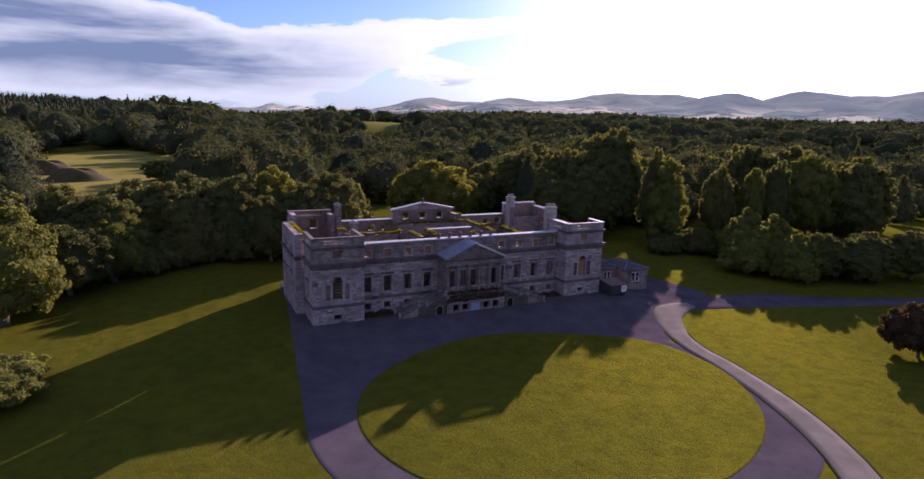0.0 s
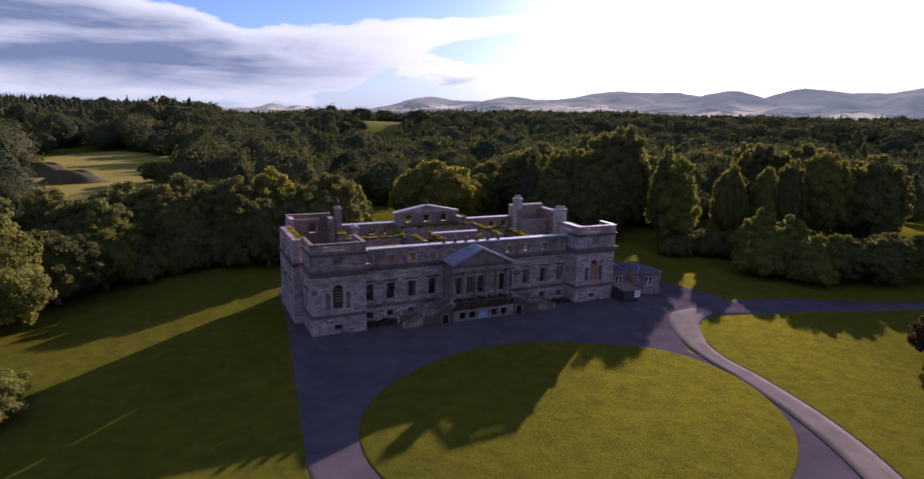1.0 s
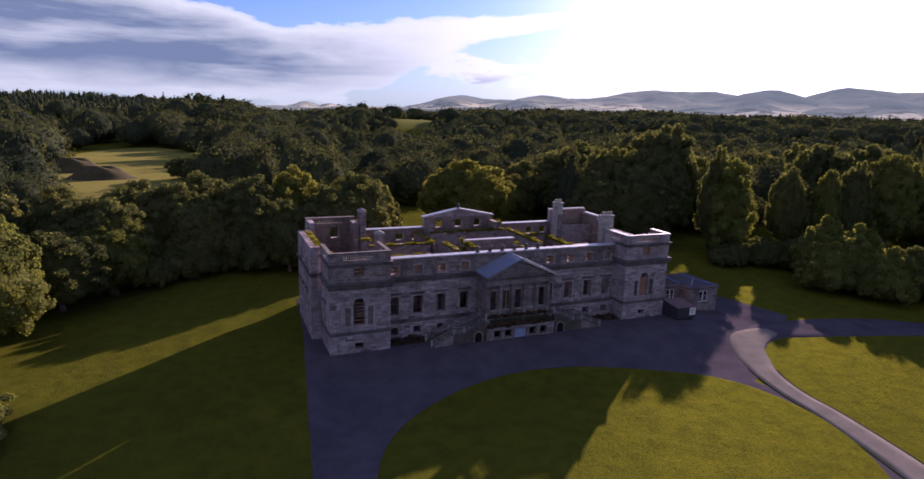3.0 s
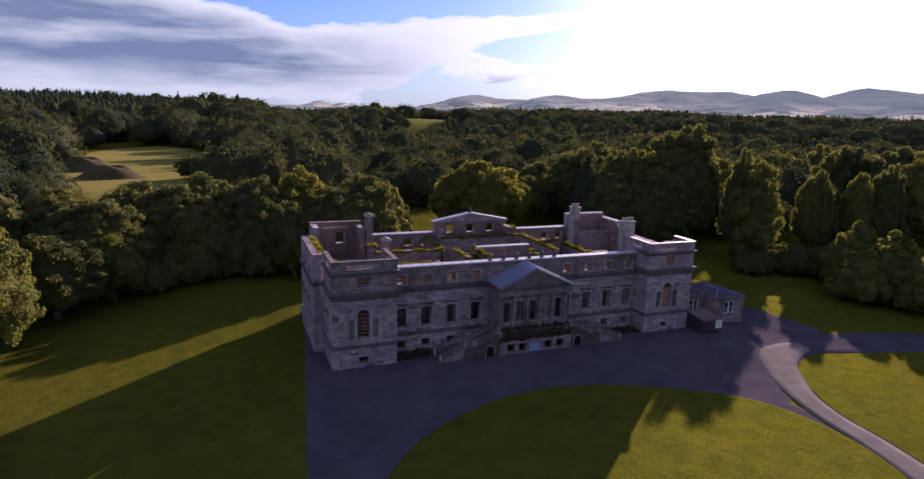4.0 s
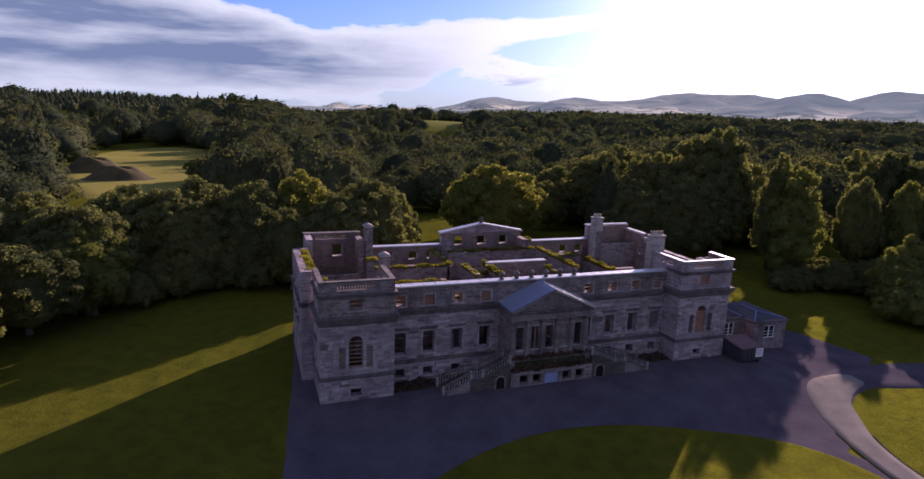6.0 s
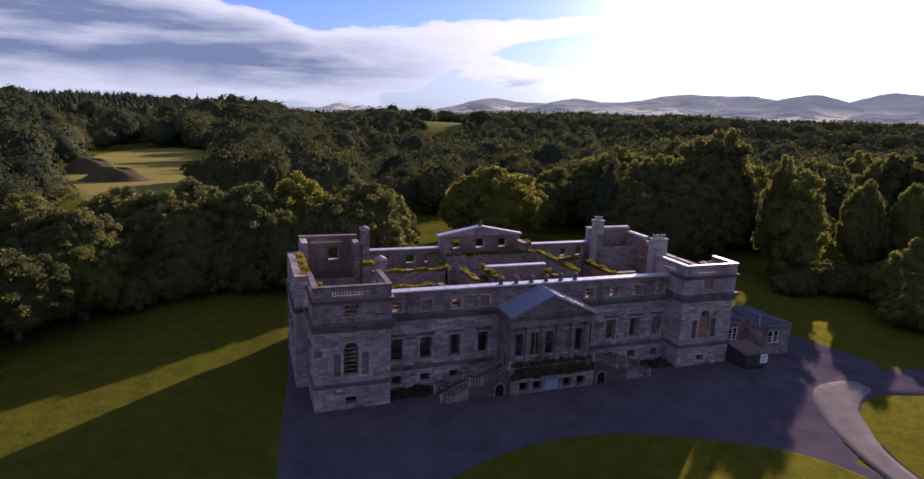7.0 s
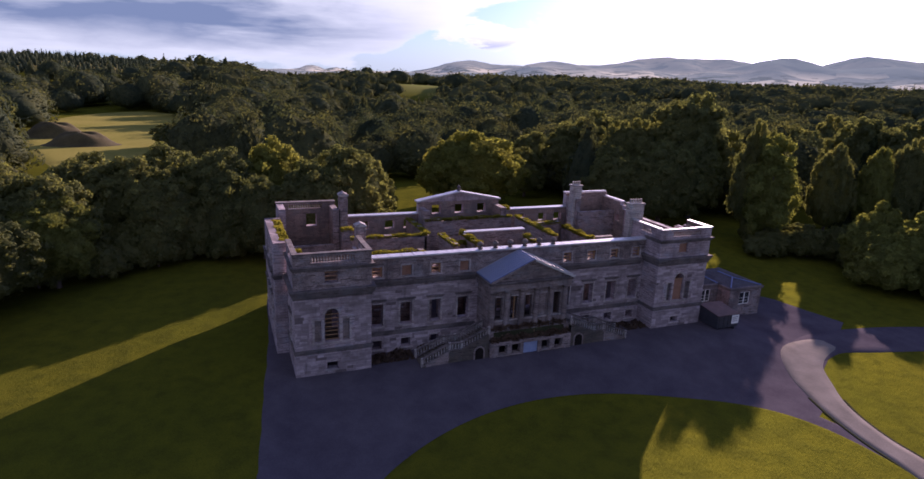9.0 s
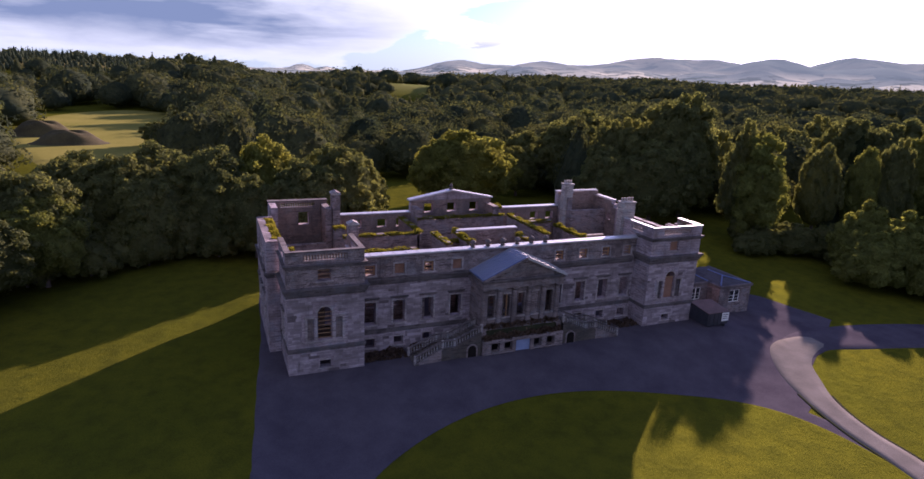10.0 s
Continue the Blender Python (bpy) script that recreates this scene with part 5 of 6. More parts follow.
def staircase(s):
    """Two straight flights with a landing, rising along the front; s = -1 or 1 for the side."""
    x_in, x_out, y0, y1 = MID + s * (P_W + 0.13), MID + s * 14.5, -1.6, 1.0
    n, rise, land = 17, P_Z / 17, 1.1
    tread = (abs(x_out - x_in) - land) / n
    root = part("staircase", box(bmesh.new(), *sorted((x_in, x_in + s * 2.2)), y1 - 0.3, y1, -1.2, P_Z - 1.2), RUBBLE, mansion, "outdoor stone stair with pale turned balusters")
    line = []
    x = x_out
    for i in range(n):
        wide = tread + (land if i == n // 2 else 0)
        a, b = sorted((x, x - s * wide))
        bm = bmesh.new()
        flare = 0.25 * max(0.0, 1 - i / 6) ** 2
        box(bm, a, b, y0 - flare, y1 - 0.32, -1.3, rise * (i + 1) - 0.001, 0.012)
        part("step", bm, STEP, root)
        line.append((x, rise * (i + 1), flare))
        x -= s * wide
    line.append((x, P_Z, 0))
    for y, out in ((y0 + 0.16, 1.0), (y1 - 0.16, 0.0)):
        pts = [(px, pz, y - fl * out) for px, pz, fl in line]
        keys = [pts[0], pts[n // 2], (pts[n // 2][0] - s * (land + tread), pts[n // 2][1], y), pts[-1]]
        if out:
            bm = bmesh.new()
            for a, b in zip(keys, keys[1:]):
                v = [bm.verts.new(p) for p in ((a[0], a[2] - 0.15, -1.4), (b[0], b[2] - 0.15, -1.4), (b[0], b[2] - 0.15, b[1]), (a[0], a[2] - 0.15, a[1]), (a[0], a[2] + 0.15, -1.4), (b[0], b[2] + 0.15, -1.4), (b[0], b[2] + 0.15, b[1]), (a[0], a[2] + 0.15, a[1]))]
                for q in ((0, 1, 2, 3), (4, 5, 6, 7), (0, 1, 5, 4), (1, 2, 6, 5), (2, 3, 7, 6), (3, 0, 4, 7)):
                    bm.faces.new([v[i] for i in q])
            bmesh.ops.recalc_face_normals(bm, faces=bm.faces)
            part("stringer", bm, PORTICO, root)
        for lo, hi, nm in ((0.02, 0.14, "base_rail"), (0.84, 0.99, "handrail")):
            bm = bmesh.new()
            for a, b in zip(keys, keys[1:]):
                v = []
                for z0 in (lo, hi):
                    for dy in (-0.16, 0.16):
                        v += [bm.verts.new((a[0], a[2] + dy, a[1] + z0)), bm.verts.new((b[0], b[2] + dy, b[1] + z0))]
                for q in ((0, 1, 3, 2), (4, 5, 7, 6), (0, 1, 5, 4), (2, 3, 7, 6), (0, 2, 6, 4), (1, 3, 7, 5)):
                    bm.faces.new([v[i] for i in q])
            bmesh.ops.recalc_face_normals(bm, faces=bm.faces)
            part(nm, bm, CORNICE, root, "dark weathered stone rail")
        for k in keys:
            bm = bmesh.new()
            box(bm, k[0] - 0.15, k[0] + 0.15, k[2] - 0.15, k[2] + 0.15, k[1] - 0.1, k[1] + 1.03, 0.02)
            part("newel", bm, PALE, root)
        for a, b in zip(keys, keys[1:]):
            m = max(2, round(abs(b[0] - a[0]) / 0.36))
            for j in range(1, m):
                t = j / m
                share("baluster", STAIR_BALUSTER, root, Matrix.Translation((a[0] + (b[0] - a[0]) * t, a[2] + (b[2] - a[2]) * t, a[1] + (b[1] - a[1]) * t + 0.142)))


staircase(-1)
staircase(1)
for x in (MID - 7.1, MID + 7.1):
    bm = bmesh.new()
    prism(bm, [(x + 0.75 * math.cos(a), 1.0 + 0.75 * math.sin(a)) for a in np.linspace(0, math.pi, 9)] + [(x - 0.75, -0.9), (x + 0.75, -0.9)], "y", -1.66, -1.55)
    arch = part("doorway", bm, PORTICO, mansion, "round-headed doorway under the stair")
    # flat dark panel set proud in place of an open, shaded archway
    bm = bmesh.new()
    prism(bm, [(x + 0.55 * math.cos(a), 1.0 + 0.55 * math.sin(a)) for a in np.linspace(0, math.pi, 9)] + [(x - 0.55, -0.9), (x + 0.55, -0.9)], "y", -1.69, -1.662)
    part("opening_shade", bm, OPENING_SHADE, arch, "black panel painted as the shade of the open doorway")

# ---- flanks and back ----
for s in (-1, 1):
    def X(v):
        return v if s < 0 else LENGTH - v

    def flank(p, q, *args, **kw):
        a, b = (X(p[0]), p[1]), (X(q[0]), q[1])
        w = Wall(a, b) if s < 0 else Wall(b, a)
        raise_wall(w, -2.2, *args, **kw)
        return w
    top = 14.0 if s < 0 else 12.0
    f = flank((-1.4, T_D + 0.3), (-0.003, T_D + 0.3), top)
    band(f, 9.55, 10.2, 0.35, 0.0 if s < 0 else 0.51, f.length - (0.51 if s < 0 else 0.0), None, "cornice", 3, (1, 0) if s < 0 else (0, 1))
    f = flank((-1.4, 20.0), (-1.4, T_D + 1.203), top, [hole(k, 1.2, 3.7, 6.4) for k in (2.6, 6, 9.6)] + [hole(k, 1.1, 10.6, 11.8) for k in (2.6, 6, 9.6)])
    for k in (2.6, 6, 9.6):
        window(f, k, 1.2, 3.7, 6.4, "open", True)
        window(f, k, 1.1, 10.6, 11.8, "open")
    band(f, 9.55, 10.2, 0.35, 0 if s < 0 else 0.95, f.length - (0.95 if s < 0 else 0), None, "cornice", 3, (0, 0))
    flank((0.6, 20.0), (-0.497, 20.0), top, mat=RUBBLE)
    # back pavilion
    z_back = 14.9
    f = flank((T_W + 0.3, 25.6), (0.6, 25.6), z_back, ([hole(3.4, 1.5, 11.4, 13.3)] if s < 0 else []) + [hole(4.1, 1.3, 3.7, 6.6)] + ([hole(4.2, 5.0, 14.0, 14.66)] if s < 0 else [hole(5.9, 2.0, 14.1, 14.6)]))
    if s < 0:
        window(f, 3.4, 1.5, 11.4, 13.3, "open")
    for k in range(15 if s < 0 else 6):
        share("baluster", BALUSTER, mansion, Matrix.Translation(f.at((1.9 if s < 0 else 5.07) + 0.33 * k, 0.3, 13.98)))
    bm = bmesh.new()
    f.box(bm, -0.1, f.length + 0.1, -0.12, 0.95 if s < 0 else 0.45, z_back + 0.003, z_back + 0.15, 0.02)
    # same split: tone paled for sun on the right, dark stone left
    part("parapet_coping", bm, CORNICE if s < 0 else COPING, mansion)
    f = flank((0.6, 24.697), (0.6, 20.903 if s < 0 else 18.0), z_back if s < 0 else 14.2, [hole(1.9, 1.0, 10.8, 12.0)], [(0.0, 0.7, 13.1), (0.7, 1.4, 13.7)] if s > 0 else [])
    if s > 0:
        part("parapet_coping", f.box(bmesh.new(), 1.4, f.length - 0.12, -0.12, 0.45, 14.203, 14.34, 0.02), COPING, mansion)
    flank((T_W + 0.3, 20.9) if s < 0 else (T_W + 0.3, 21.5), (T_W + 0.3, 24.697), z_back - 0.4, mat=RUBBLE)
    # back range up to the middle gable
    f = flank((21.9, 25.4), (T_W + 0.303, 25.4), 12.5, [hole(k, 1.5, 10.4, 11.7) for k in (1.6, 4.6, 8.6, 11.6)] + [hole(k, 1.3, 3.7, 6.4) for k in (1.6, 4.6, 8.6, 11.6)])
    bm = bmesh.new()
    f.box(bm, 0.0, f.length - 0.02, -0.2, 1.0, 12.503, 12.68, 0.02)
    part("coping", bm, COPING, mansion, "pale lead coping laid in sheets")

# middle gable at the back
gable = Wall((MID + 6.9, 25.4), (MID - 6.9, 25.4))
raise_wall(gable, -2.2, 14.4, [hole(k, 1.55, 12.4, 13.85) for k in (3.0, 6.9, 10.8)] + [hole(k, 1.3, 3.7, 6.6) for k in (3.0, 6.9, 10.8)])
for k in (3.0, 6.9, 10.8):
    window(gable, k, 1.55, 12.4, 13.85)
bm = bmesh.new()
prism(bm, [(MID - 6.9, 14.403), (MID + 6.9, 14.403), (MID, 15.75)], "y", 24.5, 25.4)
part("gable", bm, STONE, mansion)
for s in (-1, 1):
    bm = bmesh.new()
    prism(bm, [(MID, 15.755), (MID, 15.95), (MID + s * 7.2, 14.58), (MID + s * 7.2, 14.38), (MID + s * 6.95, 14.40)], "y", 24.35, 25.6)
    part("coping", bm, COPING, mansion, "pale lead coping laid in sheets")
bm = bmesh.new()
lathe(bm, [(0.3, 0), (0.3, 0.25), (0.14, 0.35), (0.32, 0.65), (0.1, 0.95)], 9, (MID, 25.0, 15.9))
part("urn", bm, CORNICE, mansion, "weathered stone urn stump")
for s in (-1, 1):
    w = Wall((MID - s * 6.9 if s > 0 else MID + 6.0, 24.49), (MID - s * 6.9 if s > 0 else MID + 6.0, 21.4)) if s > 0 else Wall((MID + 6.9, 21.4), (MID + 6.9, 24.49))
    raise_wall(w, -2.2, 13.6, mat=RUBBLE)

# ---- inner walls with growth on their broken heads ----


def moss(parent, x0, x1, y0, y1, z, seed, thick=1.0):
    """Clumps of grass and moss over a stretch of wall head."""
    g = np.random.default_rng(seed)
    long = max(x1 - x0, y1 - y0)
    n = int(long * 420 * thick)
    c = np.stack([g.uniform(x0 - 0.12, x1 + 0.12, n), g.uniform(y0 - 0.16, y1 + 0.12, n), np.zeros(n)], -1)
    lump = 0.5 + 0.5 * np.sin(c[:, 0] * 1.7 + seed) * np.sin(c[:, 1] * 1.9 + 2 * seed)
    c[:, 2] = z + g.uniform(-0.45, 1, n) * (0.10 + 0.34 * thick * lump)
    d = g.normal(0, 0.6, (n, 3))
    d[:, 2] += 0.8
    me = quads_mesh("moss", leaf_quads(g, c, d, 0.17), MOSS)
    ob = new("moss", me)
    ob.parent = parent
    return tagged(ob, "yellow-green moss and grass", kind="stuff")


ROOMS = [((9.5, 8.6), (16.3, 8.6), 11.5, 1, 0.8), ((16.7, 8.6), (16.7, 4.25), 11.7, 1, 0.8), ((9.5, 15.0), (20.2, 15.0), 11.9, 1, 0.7), ((20.6, 15.0), (20.6, 24.4), 12.1, 1, 0.5),
         ((21.6, 14.0), (21.6, 8.0), 12.1, 1, 0.8), ((22.5, 10.4), (24.3, 10.4), 11.6, 1, 1.0), ((24.9, 12.4), (34.3, 12.4), 12.35, 0, 0), ((24.5, 13.2), (24.5, 7.0), 12.35, 1, 1.6),
         ((22.0, 21.3), (36.6, 21.3), 12.35, 1, 0.8), ((37.2, 21.2), (37.2, 9.0), 12.35, 1, 1.0), ((37.7, 17.0), (43.0, 17.0), 12.0, 1, 0.9), ((43.5, 17.0), (43.5, 9.0), 11.4, 1, 1.4),
         ((44.0, 10.5), (48.7, 10.5), 11.0, 0, 0), ((49.2, 20.8), (56.6, 20.8), 12.4, 0, 0), ((2.0, 20.6), (8.3, 20.6), 9.5, 0, 0), ((34.8, 9.0), (34.8, 12.0), 11.6, 1, 1.3)]
for i, (p, q, z, green, thick) in enumerate(ROOMS):
    w = Wall(p, q, 0.7)
    r = random.Random(i)
    tops, u = [], 0.0
    while u < w.length:
        e = min(w.length, u + r.uniform(0.7, 2.0))
        tops.append((u, e, z - r.choice((0, 0.0, 0.15, 0.3, 0.5)) if green else z - 0.01))
        u = e
    ob = raise_wall(w, -1.5, z, [hole(k, 1.2, 3.6, 6.2) for k in np.arange(2.0, w.length - 1.2, 3.2)], tops, RUBBLE)
    a, b = w.at(0, 0, 0), w.at(w.length, 0.7, 0)
    if green:
        moss(ob, *sorted((a[0], b[0])), *sorted((a[1], b[1])), z - 0.2, i + 3, thick)
    elif i == 6:
        bm = bmesh.new()
        w.box(bm, -0.1, w.length + 0.1, -0.15, 0.85, z + 0.003, z + 0.17, 0.02)
        part("coping", bm, COPING, mansion, "pale lead coping laid in sheets")
for i, (x0, x1, y0, y1, z) in enumerate(((-0.5, 0.5, 8.2, 19.5, 13.6), (0.9, 1.6, 5.7, 6.5, 13.0), (9.0, 10.5, 19.4, 21.0, 11.8), (36.0, 36.6, 22.2, 24.0, 13.2))):
    bm = bmesh.new()
    box(bm, x0, x1, y0, y1, z - 3.0, z, 0.05)
    ob = part("ledge", bm, RUBBLE, mansion)
    moss(ob, x0, x1, y0, y1, z, 40 + i, 1.2)

# ---- chimneys ----


def chimney(x, y, wx, wy, z0, z1, pots, cap):
    bm = bmesh.new()
    box(bm, x - wx / 2, x + wx / 2, y - wy / 2, y + wy / 2, z0, z1, 0.03)
    st = part("chimney", bm, CHIMNEY if pots else RUBBLE, mansion, "tall stone chimney stack")
    bm = bmesh.new()
    box(bm, x - wx / 2 - 0.12, x + wx / 2 + 0.12, y - wy / 2 - 0.12, y + wy / 2 + 0.12, z1 + 0.002, z1 + 0.22, 0.03)
    part("cap", bm, CHIMNEY, st)
    if cap:
        bm = bmesh.new()
        prism(bm, [(x - wx / 2 - 0.1, z1 + 0.222), (x + wx / 2 + 0.1, z1 + 0.222), (x, z1 + 0.55)], "y", y - wy / 2, y + wy / 2)
        part("ridge", bm, TRIM, st)
    for k in range(pots):
        bm = bmesh.new()
        t = (k + 0.5) / pots
        px, py = (x - wx / 2 + wx * t, y) if wx > wy else (x, y - wy / 2 + wy * t)
        lathe(bm, [(0.17, 0), (0.17, 0.12), (0.13, 0.2), (0.12, 0.45), (0.16, 0.5), (0.16, 0.56)], 9, (px, py, z1 + 0.222))
        part("pot", bm, CHIMNEY, st)


chimney(9.6, 21.8, 1.1, 1.6, 8, 16.4, 0, True)
chimney(9.1, 8.2, 1.2, 1.1, 8, 15.2, 0, True)
chimney(49.6, 7.2, 2.3, 1.2, 8, 16.6, 5, False)
chimney(49.0, 22.4, 1.6, 1.3, 8, 16.6, 4, False)

# ---- annexe and container ----
annexe = new("annexe")
tagged(annexe, "low single-storey stone annexe with white windows beside the ruin", "outbuilding")


def annexe_block(x0, x1, y0, y1, z0, z1, peak, wins):
    w = Wall((x0, y0), (x1, y0), 0.5)
    hs = [hole(u, wd, z1 - 2.8, z1 - 0.75) for u, wd in wins]
    for q, h in ((w, hs), (Wall((x1, y0 + 0.503), (x1, y1), 0.5), []), (Wall((x1 - 0.503, y1), (x0, y1), 0.5), []), (Wall((x0, y1 - 0.503), (x0, y0 + 0.503), 0.5), [])):
        ob = part("wall", q.mesh(z0, z1, h), RUBBLE, annexe)
        ob.data.materials.append(INNER)
    for q in (w, Wall((x1, y0), (x1, y1)), Wall((x0, y1), (x0, y0))):
        bm = bmesh.new()
        q.box(bm, -0.2, q.length + 0.2, -0.22, 0.1, z1 - 0.30, z1 + 0.12, 0.03)
        part("eaves_cornice", bm, CORNICE, annexe)
    bm = bmesh.new()
    cx, inset = (x0 + x1) / 2, min(x1 - x0, y1 - y0) / 2 - 0.2
    lo = [bm.verts.new(p) for p in ((x0 + 0.1, y0 + 0.1, z1 + 0.125), (x1 - 0.1, y0 + 0.1, z1 + 0.125), (x1 - 0.1, y1 - 0.1, z1 + 0.125), (x0 + 0.1, y1 - 0.1, z1 + 0.125))]
    if x1 - x0 > y1 - y0:
        a, b = bm.verts.new((x0 + inset, (y0 + y1) / 2, peak)), bm.verts.new((x1 - inset, (y0 + y1) / 2, peak))
        fs = ((lo[0], lo[1], b, a), (lo[1], lo[2], b), (lo[2], lo[3], a, b), (lo[3], lo[0], a), lo[::-1])
        ridges = [(x0 + 0.1, y0 + 0.1, z1 + 0.125, x0 + inset, (y0 + y1) / 2, peak), (x1 - 0.1, y0 + 0.1, z1 + 0.125, x1 - inset, (y0 + y1) / 2, peak), (x0 + inset, (y0 + y1) / 2, peak, x1 - inset, (y0 + y1) / 2, peak)]
    else:
        a, b = bm.verts.new((cx, y0 + inset, peak)), bm.verts.new((cx, y1 - inset, peak))
        fs = ((lo[0], lo[1], a), (lo[1], lo[2], b, a), (lo[2], lo[3], b), (lo[3], lo[0], a, b), lo[::-1])
        ridges = [(x0 + 0.1, y0 + 0.1, z1 + 0.125, cx, y0 + inset, peak), (x1 - 0.1, y0 + 0.1, z1 + 0.125, cx, y0 + inset, peak), (cx, y0 + inset, peak, cx, y1 - inset, peak)]
    for f in fs:
        bm.faces.new(f)
    roof = part("roof", bm, SLATE, annexe, "grey slate hipped roof")
    for r in ridges:
        bm = bmesh.new()
        limb(bm, Vector(r[:3]) + Vector((0, 0, 0.03)), Vector(r[3:]) + Vector((0, 0, 0.03)), 0.11, 0.11, 6)
        part("ridge_roll", bm, LEAD, roof)
    for u, wd in wins:
        a, b, c, d = u - wd / 2, u + wd / 2, z1 - 2.8, z1 - 0.75
        bm = bmesh.new()
        for p in ((a, a + 0.1, c, d), (b - 0.1, b, c, d), (a + 0.102, b - 0.102, c, c + 0.1), (a + 0.102, b - 0.102, d - 0.1, d), (u - 0.08, u + 0.08, c + 0.102, d - 0.102)):
            w.box(bm, p[0], p[1], 0.08, 0.2, p[2], p[3])
        win = part("window", bm, WHITE, annexe, "white-painted timber window")
        bm = bmesh.new()
        w.box(bm, a + 0.1, b - 0.1, 0.13, 0.15, c + 0.1, d - 0.1)
        part("pane", bm, GLASS, win)
        for z in (c + 0.55, c + 1.05):
            bm = bmesh.new()
            w.box(bm, a + 0.1, b - 0.1, 0.10, 0.16, z - 0.025, z + 0.025)
            part("glazing_bar", bm, WHITE, win)


annexe_block(58.6, 67.4, 6.6, 14.0, -3.0, 2.8, 4.7, [(6.4, 1.9)])
annexe_block(67.41, 74.0, 4.0, 13.4, -3.2, 2.8, 3.5, [(3.2, 2.2)])

store = new("site_container")
store.matrix_world = Matrix.Translation((60.1, -1.2, float(ground_z(60.1, -1.2)) + 0.06))
tagged(store, "dark steel site container with sloping rusty lid and white notice", "container")
bm = bmesh.new()
prism(bm, [(-1.9, 0.14), (1.9, 0.14), (1.9, 2.5), (-1.9, 2.0)], "x", -1.95, 1.95)
part("body", bm, METAL, store)
bm = bmesh.new()
prism(bm, [(-1.98, 2.0), (1.98, 2.52), (1.98, 2.60), (-1.98, 2.08)], "x", -2.02, 2.02)
part("lid", bm, RUST, store, "rust-stained lid")
for x in (-1.5, 1.5):
    part("skid", box(bmesh.new(), x - 0.1, x + 0.1, -1.85, 1.85, -0.4, 0.138, 0.02), METAL, store)
for x in (-1.6, -0.8, 0.0, 0.8):
    part("rib", box(bmesh.new(), x - 0.04, x + 0.04, -1.97, -1.902, 0.16, 1.95), METAL, store)
bm = bmesh.new()
box(bm, 0.62, 1.92, -1.99, -1.95, 0.65, 1.95, 0.01)
sign = part("notice", bm, WHITE, store, "white notice board")
for z, wdt in ((1.65, 1.0), (1.35, 0.85), (1.05, 0.95)):
    part("bar", box(bmesh.new(), 0.76, 0.76 + wdt, -1.998, -1.992, z - 0.05, z + 0.05), METAL, sign)

# dead scrub over the terrace and along the wall foot


def scrub(x0, x1, y0, y1, z, high, seed):
    g = np.random.default_rng(seed)
    n = int((x1 - x0) * (y1 - y0) * 150)
    c = np.stack([g.uniform(x0, x1, n), g.uniform(y0, y1, n), np.zeros(n)], -1)
    lump = 0.62 + 0.18 * np.sin(c[:, 0] * 1.1 + seed) * np.sin(c[:, 1] * 1.7 + 2 * seed) + 0.2 * np.sin(c[:, 0] * 2.9 + 3 * seed)
    c[:, 2] = z + g.uniform(0.0, 1, n) * high * lump
    d = g.normal(0, 0.7, (n, 3))
    d[:, 2] += 0.6
    ob = new("scrub", quads_mesh("scrub", leaf_quads(g, c, d, 0.26), SCRUB))
    ob.parent = mansion
    return tagged(ob, "low dead brown scrub", kind="stuff")


scrub(MID - 5.6, MID + 5.6, P_F + 0.05, -1.1, L_Z - 0.1, 1.1, 1)
scrub(MID - 5.4, MID + 5.4, -1.1, -0.35, P_Z, 0.9, 7)
scrub(8.8, 14.2, 0.6, 3.1, -0.2, 0.9, 3)
scrub(15, 22.6, 1.3, 3.1, -0.2, 1.2, 4)
scrub(35, 42.6, 1.3, 3.1, -0.2, 1.2, 5)
scrub(43.2, 48.8, 0.4, 3.1, -0.2, 0.7, 6)
scrub(8.9, 16.0, -2.2, 0.5, -0.75, 0.5, 8)
scrub(42.0, 50.5, -2.6, 0.3, -0.75, 0.5, 9)
scrub(1.0, 8.4, -1.3, -0.1, -0.6, 0.4, 10)
scrub(49.6, 57.0, -1.2, -0.1, -0.6, 0.35, 11)

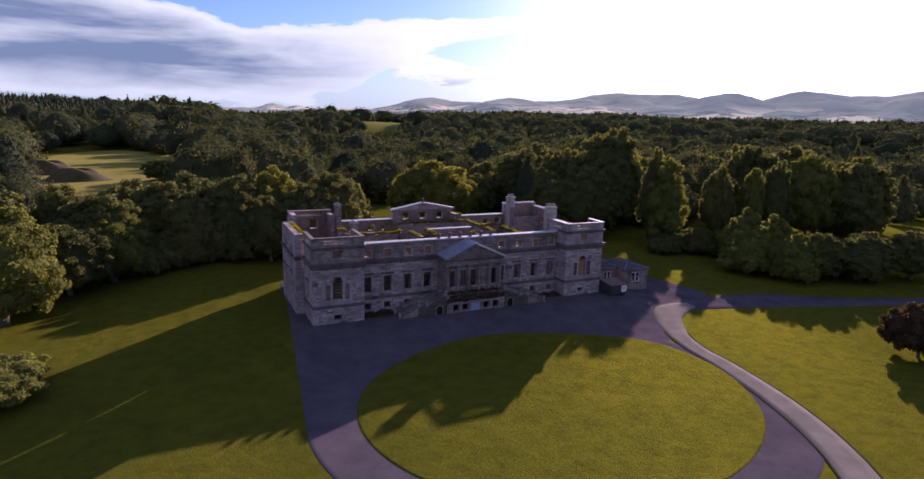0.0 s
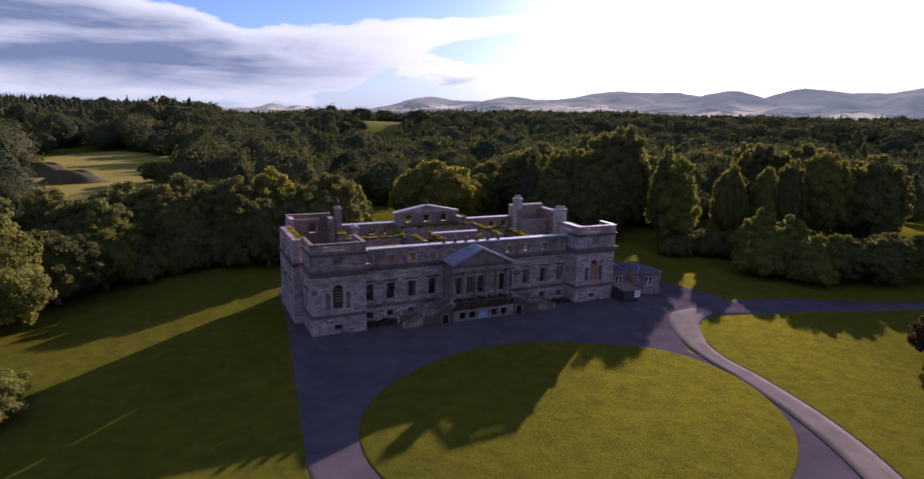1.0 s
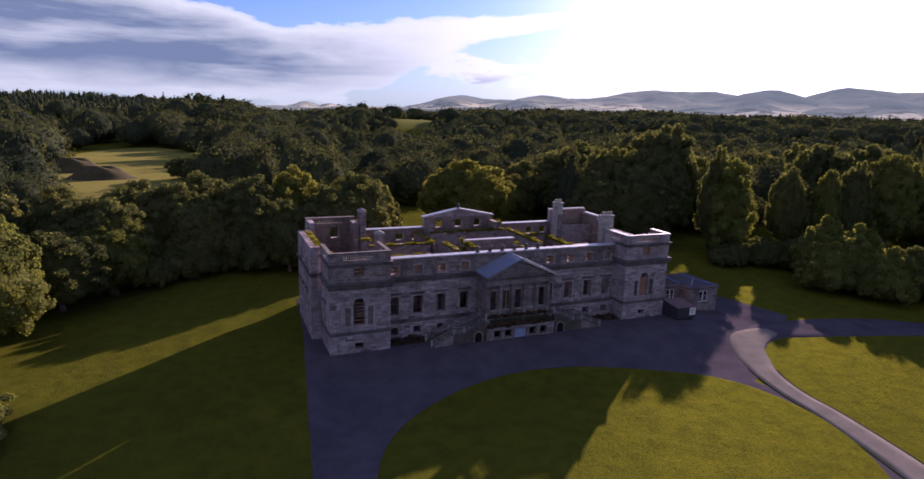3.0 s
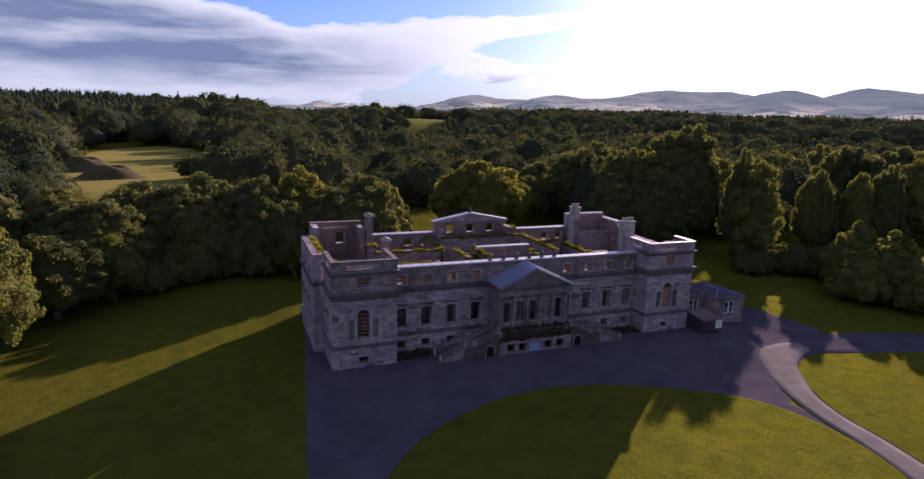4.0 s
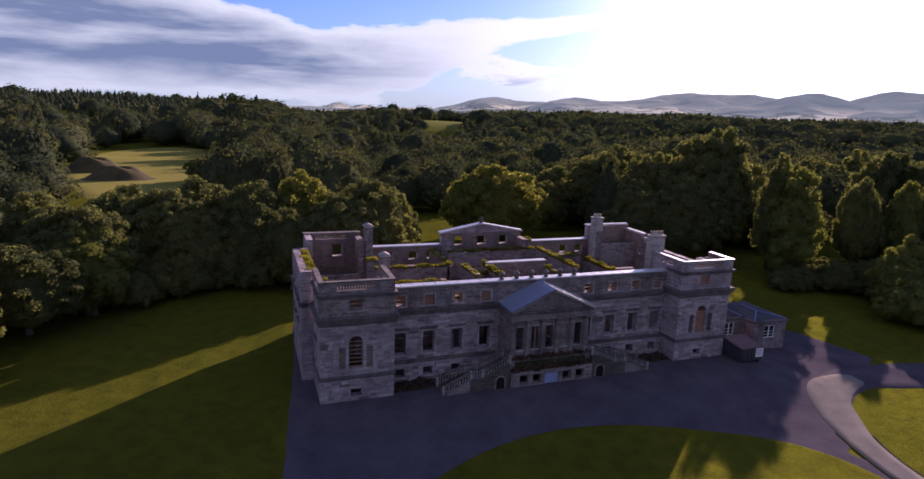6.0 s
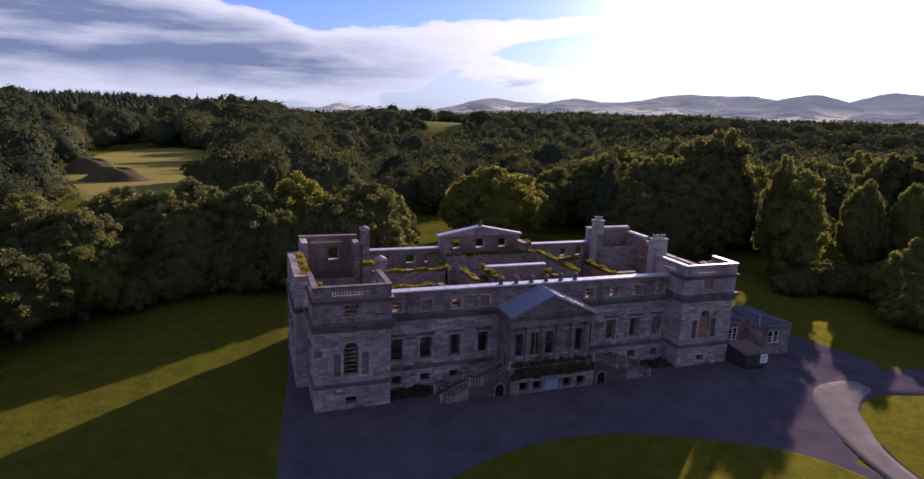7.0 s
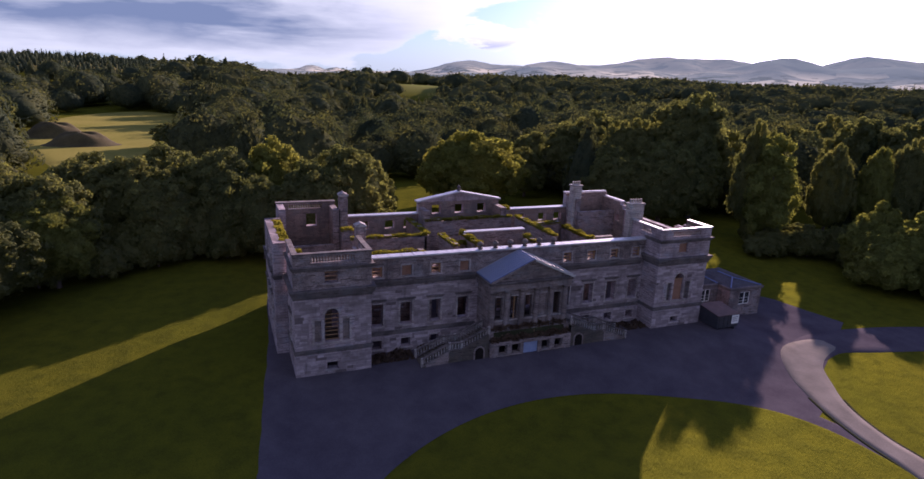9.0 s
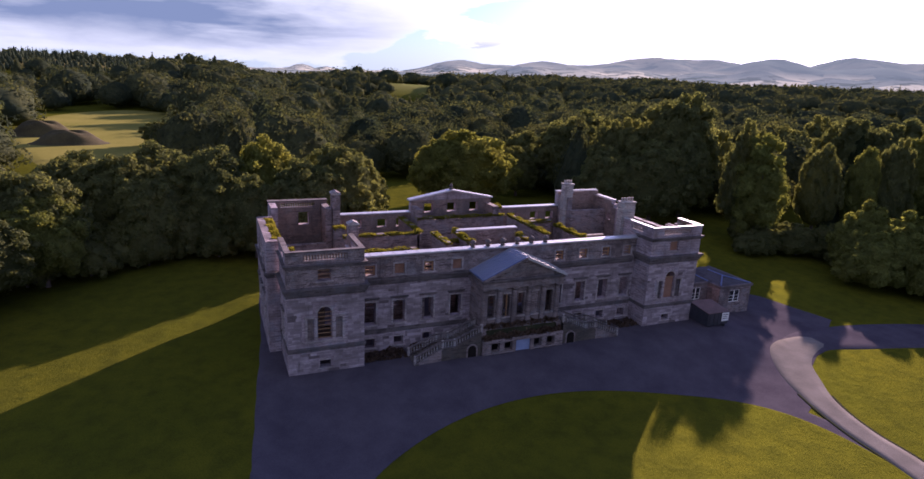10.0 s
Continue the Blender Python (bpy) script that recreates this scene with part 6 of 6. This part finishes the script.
# ---- ashlar blocks on the front, laid in courses ----


def block_material(name, single):
    m, n = material(name)
    p = where(n)
    tone = n.add("ShaderNodeObjectInfo").outputs["Random"] if single else n.add("ShaderNodeNewGeometry").outputs["Random Per Island"]
    grime, streak = n.noise(p, 0.32, 6.0, 0.68), n.noise(n.vmath("MULTIPLY", p, (1.6, 1.6, 0.25)), 0.9, 5.0, 0.65)
    band = n.noise(n.vmath("MULTIPLY", p, (0.35, 0.35, 2.2)), 1.0, 5.0, 0.7, 0.3)
    grain = n.noise(p, 8.0, 4.0, 0.6)
    c = n.mix(tone, (0.225, 0.175, 0.183), (0.50, 0.41, 0.423))
    c = n.mix(n.ramp(band, [(0.46, 0.0), (0.60, 0.75)]), c, (0.20, 0.16, 0.162))
    c = n.mix(n.ramp(grime, [(0.46, 0.0), (0.64, 0.7)]), c, (0.17, 0.135, 0.135))
    c = n.mix(n.ramp(streak, [(0.58, 0.0), (0.74, 0.6)]), c, (0.07, 0.057, 0.056))
    c = n.mix(n.math("MULTIPLY", grain, 0.4), c, n.mix(1.0, c, (0.5, 0.5, 0.5), "MULTIPLY"))
    return finish(m, n, c, 0.92, n.math("ADD", grain, grime), 0.4, 0.03, spec=0.15)


BLOCK, BLOCK_FIELD = block_material("ashlar_block", True), block_material("ashlar_courses", False)
# eroded stone, coloured dark to stand in for shade in its hollows
ERODED_SHADE = plain_material("eroded_block_shade", (0.095, 0.075, 0.076), (0.165, 0.130, 0.130), 1.4, 0.95, 0.6, 0.0, 0.1)


def courses(w, z0, z1, holes, seed, course=0.365):
    """Block faces (u0, u1, z0, z1, proud, eroded) of a wall in broken bond, clear of its openings."""
    r = random.Random(seed)
    out, z = [], z0
    while z + course <= z1 + 0.01:
        u = 0.02 - r.uniform(0, 0.5)
        while u < w.length - 0.05:
            e = u + r.choice((0.7, 0.85, 0.95, 1.1, 1.25))
            a, b = max(u, 0.02) + 0.008, min(e, w.length - 0.02) - 0.008
            pieces = [(a, b)]
            for h in holes:
                if h[2] - 0.2 < z + course and h[3] + 0.22 > z:
                    cut = []
                    for p, q in pieces:
                        lo, hi = h[0] - 0.22, h[1] + 0.22
                        cut += [(p, min(q, lo))] * (p < lo) + [(max(p, hi), q)] * (q > hi)
                    pieces = cut
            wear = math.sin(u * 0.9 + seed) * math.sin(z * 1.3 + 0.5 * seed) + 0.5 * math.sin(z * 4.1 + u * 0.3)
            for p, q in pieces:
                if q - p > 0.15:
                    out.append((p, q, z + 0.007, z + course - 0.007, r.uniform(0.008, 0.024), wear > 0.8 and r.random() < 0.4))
            u = e
        z += course
    return out


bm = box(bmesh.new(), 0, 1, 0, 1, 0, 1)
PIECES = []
for mat in (BLOCK, ERODED_SHADE):
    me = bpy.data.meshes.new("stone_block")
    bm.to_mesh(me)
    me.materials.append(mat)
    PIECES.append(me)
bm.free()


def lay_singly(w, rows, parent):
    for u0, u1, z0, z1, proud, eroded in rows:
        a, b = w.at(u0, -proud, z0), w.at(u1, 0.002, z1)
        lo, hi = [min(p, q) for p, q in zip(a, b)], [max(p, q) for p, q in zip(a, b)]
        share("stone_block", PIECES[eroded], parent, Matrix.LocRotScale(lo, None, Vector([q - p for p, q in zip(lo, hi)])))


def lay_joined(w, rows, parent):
    for worn, mat in ((False, BLOCK_FIELD), (True, ERODED_SHADE)):
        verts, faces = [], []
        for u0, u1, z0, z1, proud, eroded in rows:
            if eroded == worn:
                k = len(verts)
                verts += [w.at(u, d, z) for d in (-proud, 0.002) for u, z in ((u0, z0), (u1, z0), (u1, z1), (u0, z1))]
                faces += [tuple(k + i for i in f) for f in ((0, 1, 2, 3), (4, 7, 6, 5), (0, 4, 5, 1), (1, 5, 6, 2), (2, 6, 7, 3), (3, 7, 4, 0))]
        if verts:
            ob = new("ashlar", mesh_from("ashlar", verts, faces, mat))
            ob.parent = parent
            tagged(ob, "weathered ashlar blocks" if not worn else "eroded blocks darkened for their recess shade", kind="stuff")


def pavilion_holes(left):
    c = T_W / 2 - (0.2 if left else 0.35)
    return [hole(c, 4.7, 3.75, 7.0), hole(c, 2.2, 6.9, 8.2), hole(c, 1.25, 0.6, 1.5)]


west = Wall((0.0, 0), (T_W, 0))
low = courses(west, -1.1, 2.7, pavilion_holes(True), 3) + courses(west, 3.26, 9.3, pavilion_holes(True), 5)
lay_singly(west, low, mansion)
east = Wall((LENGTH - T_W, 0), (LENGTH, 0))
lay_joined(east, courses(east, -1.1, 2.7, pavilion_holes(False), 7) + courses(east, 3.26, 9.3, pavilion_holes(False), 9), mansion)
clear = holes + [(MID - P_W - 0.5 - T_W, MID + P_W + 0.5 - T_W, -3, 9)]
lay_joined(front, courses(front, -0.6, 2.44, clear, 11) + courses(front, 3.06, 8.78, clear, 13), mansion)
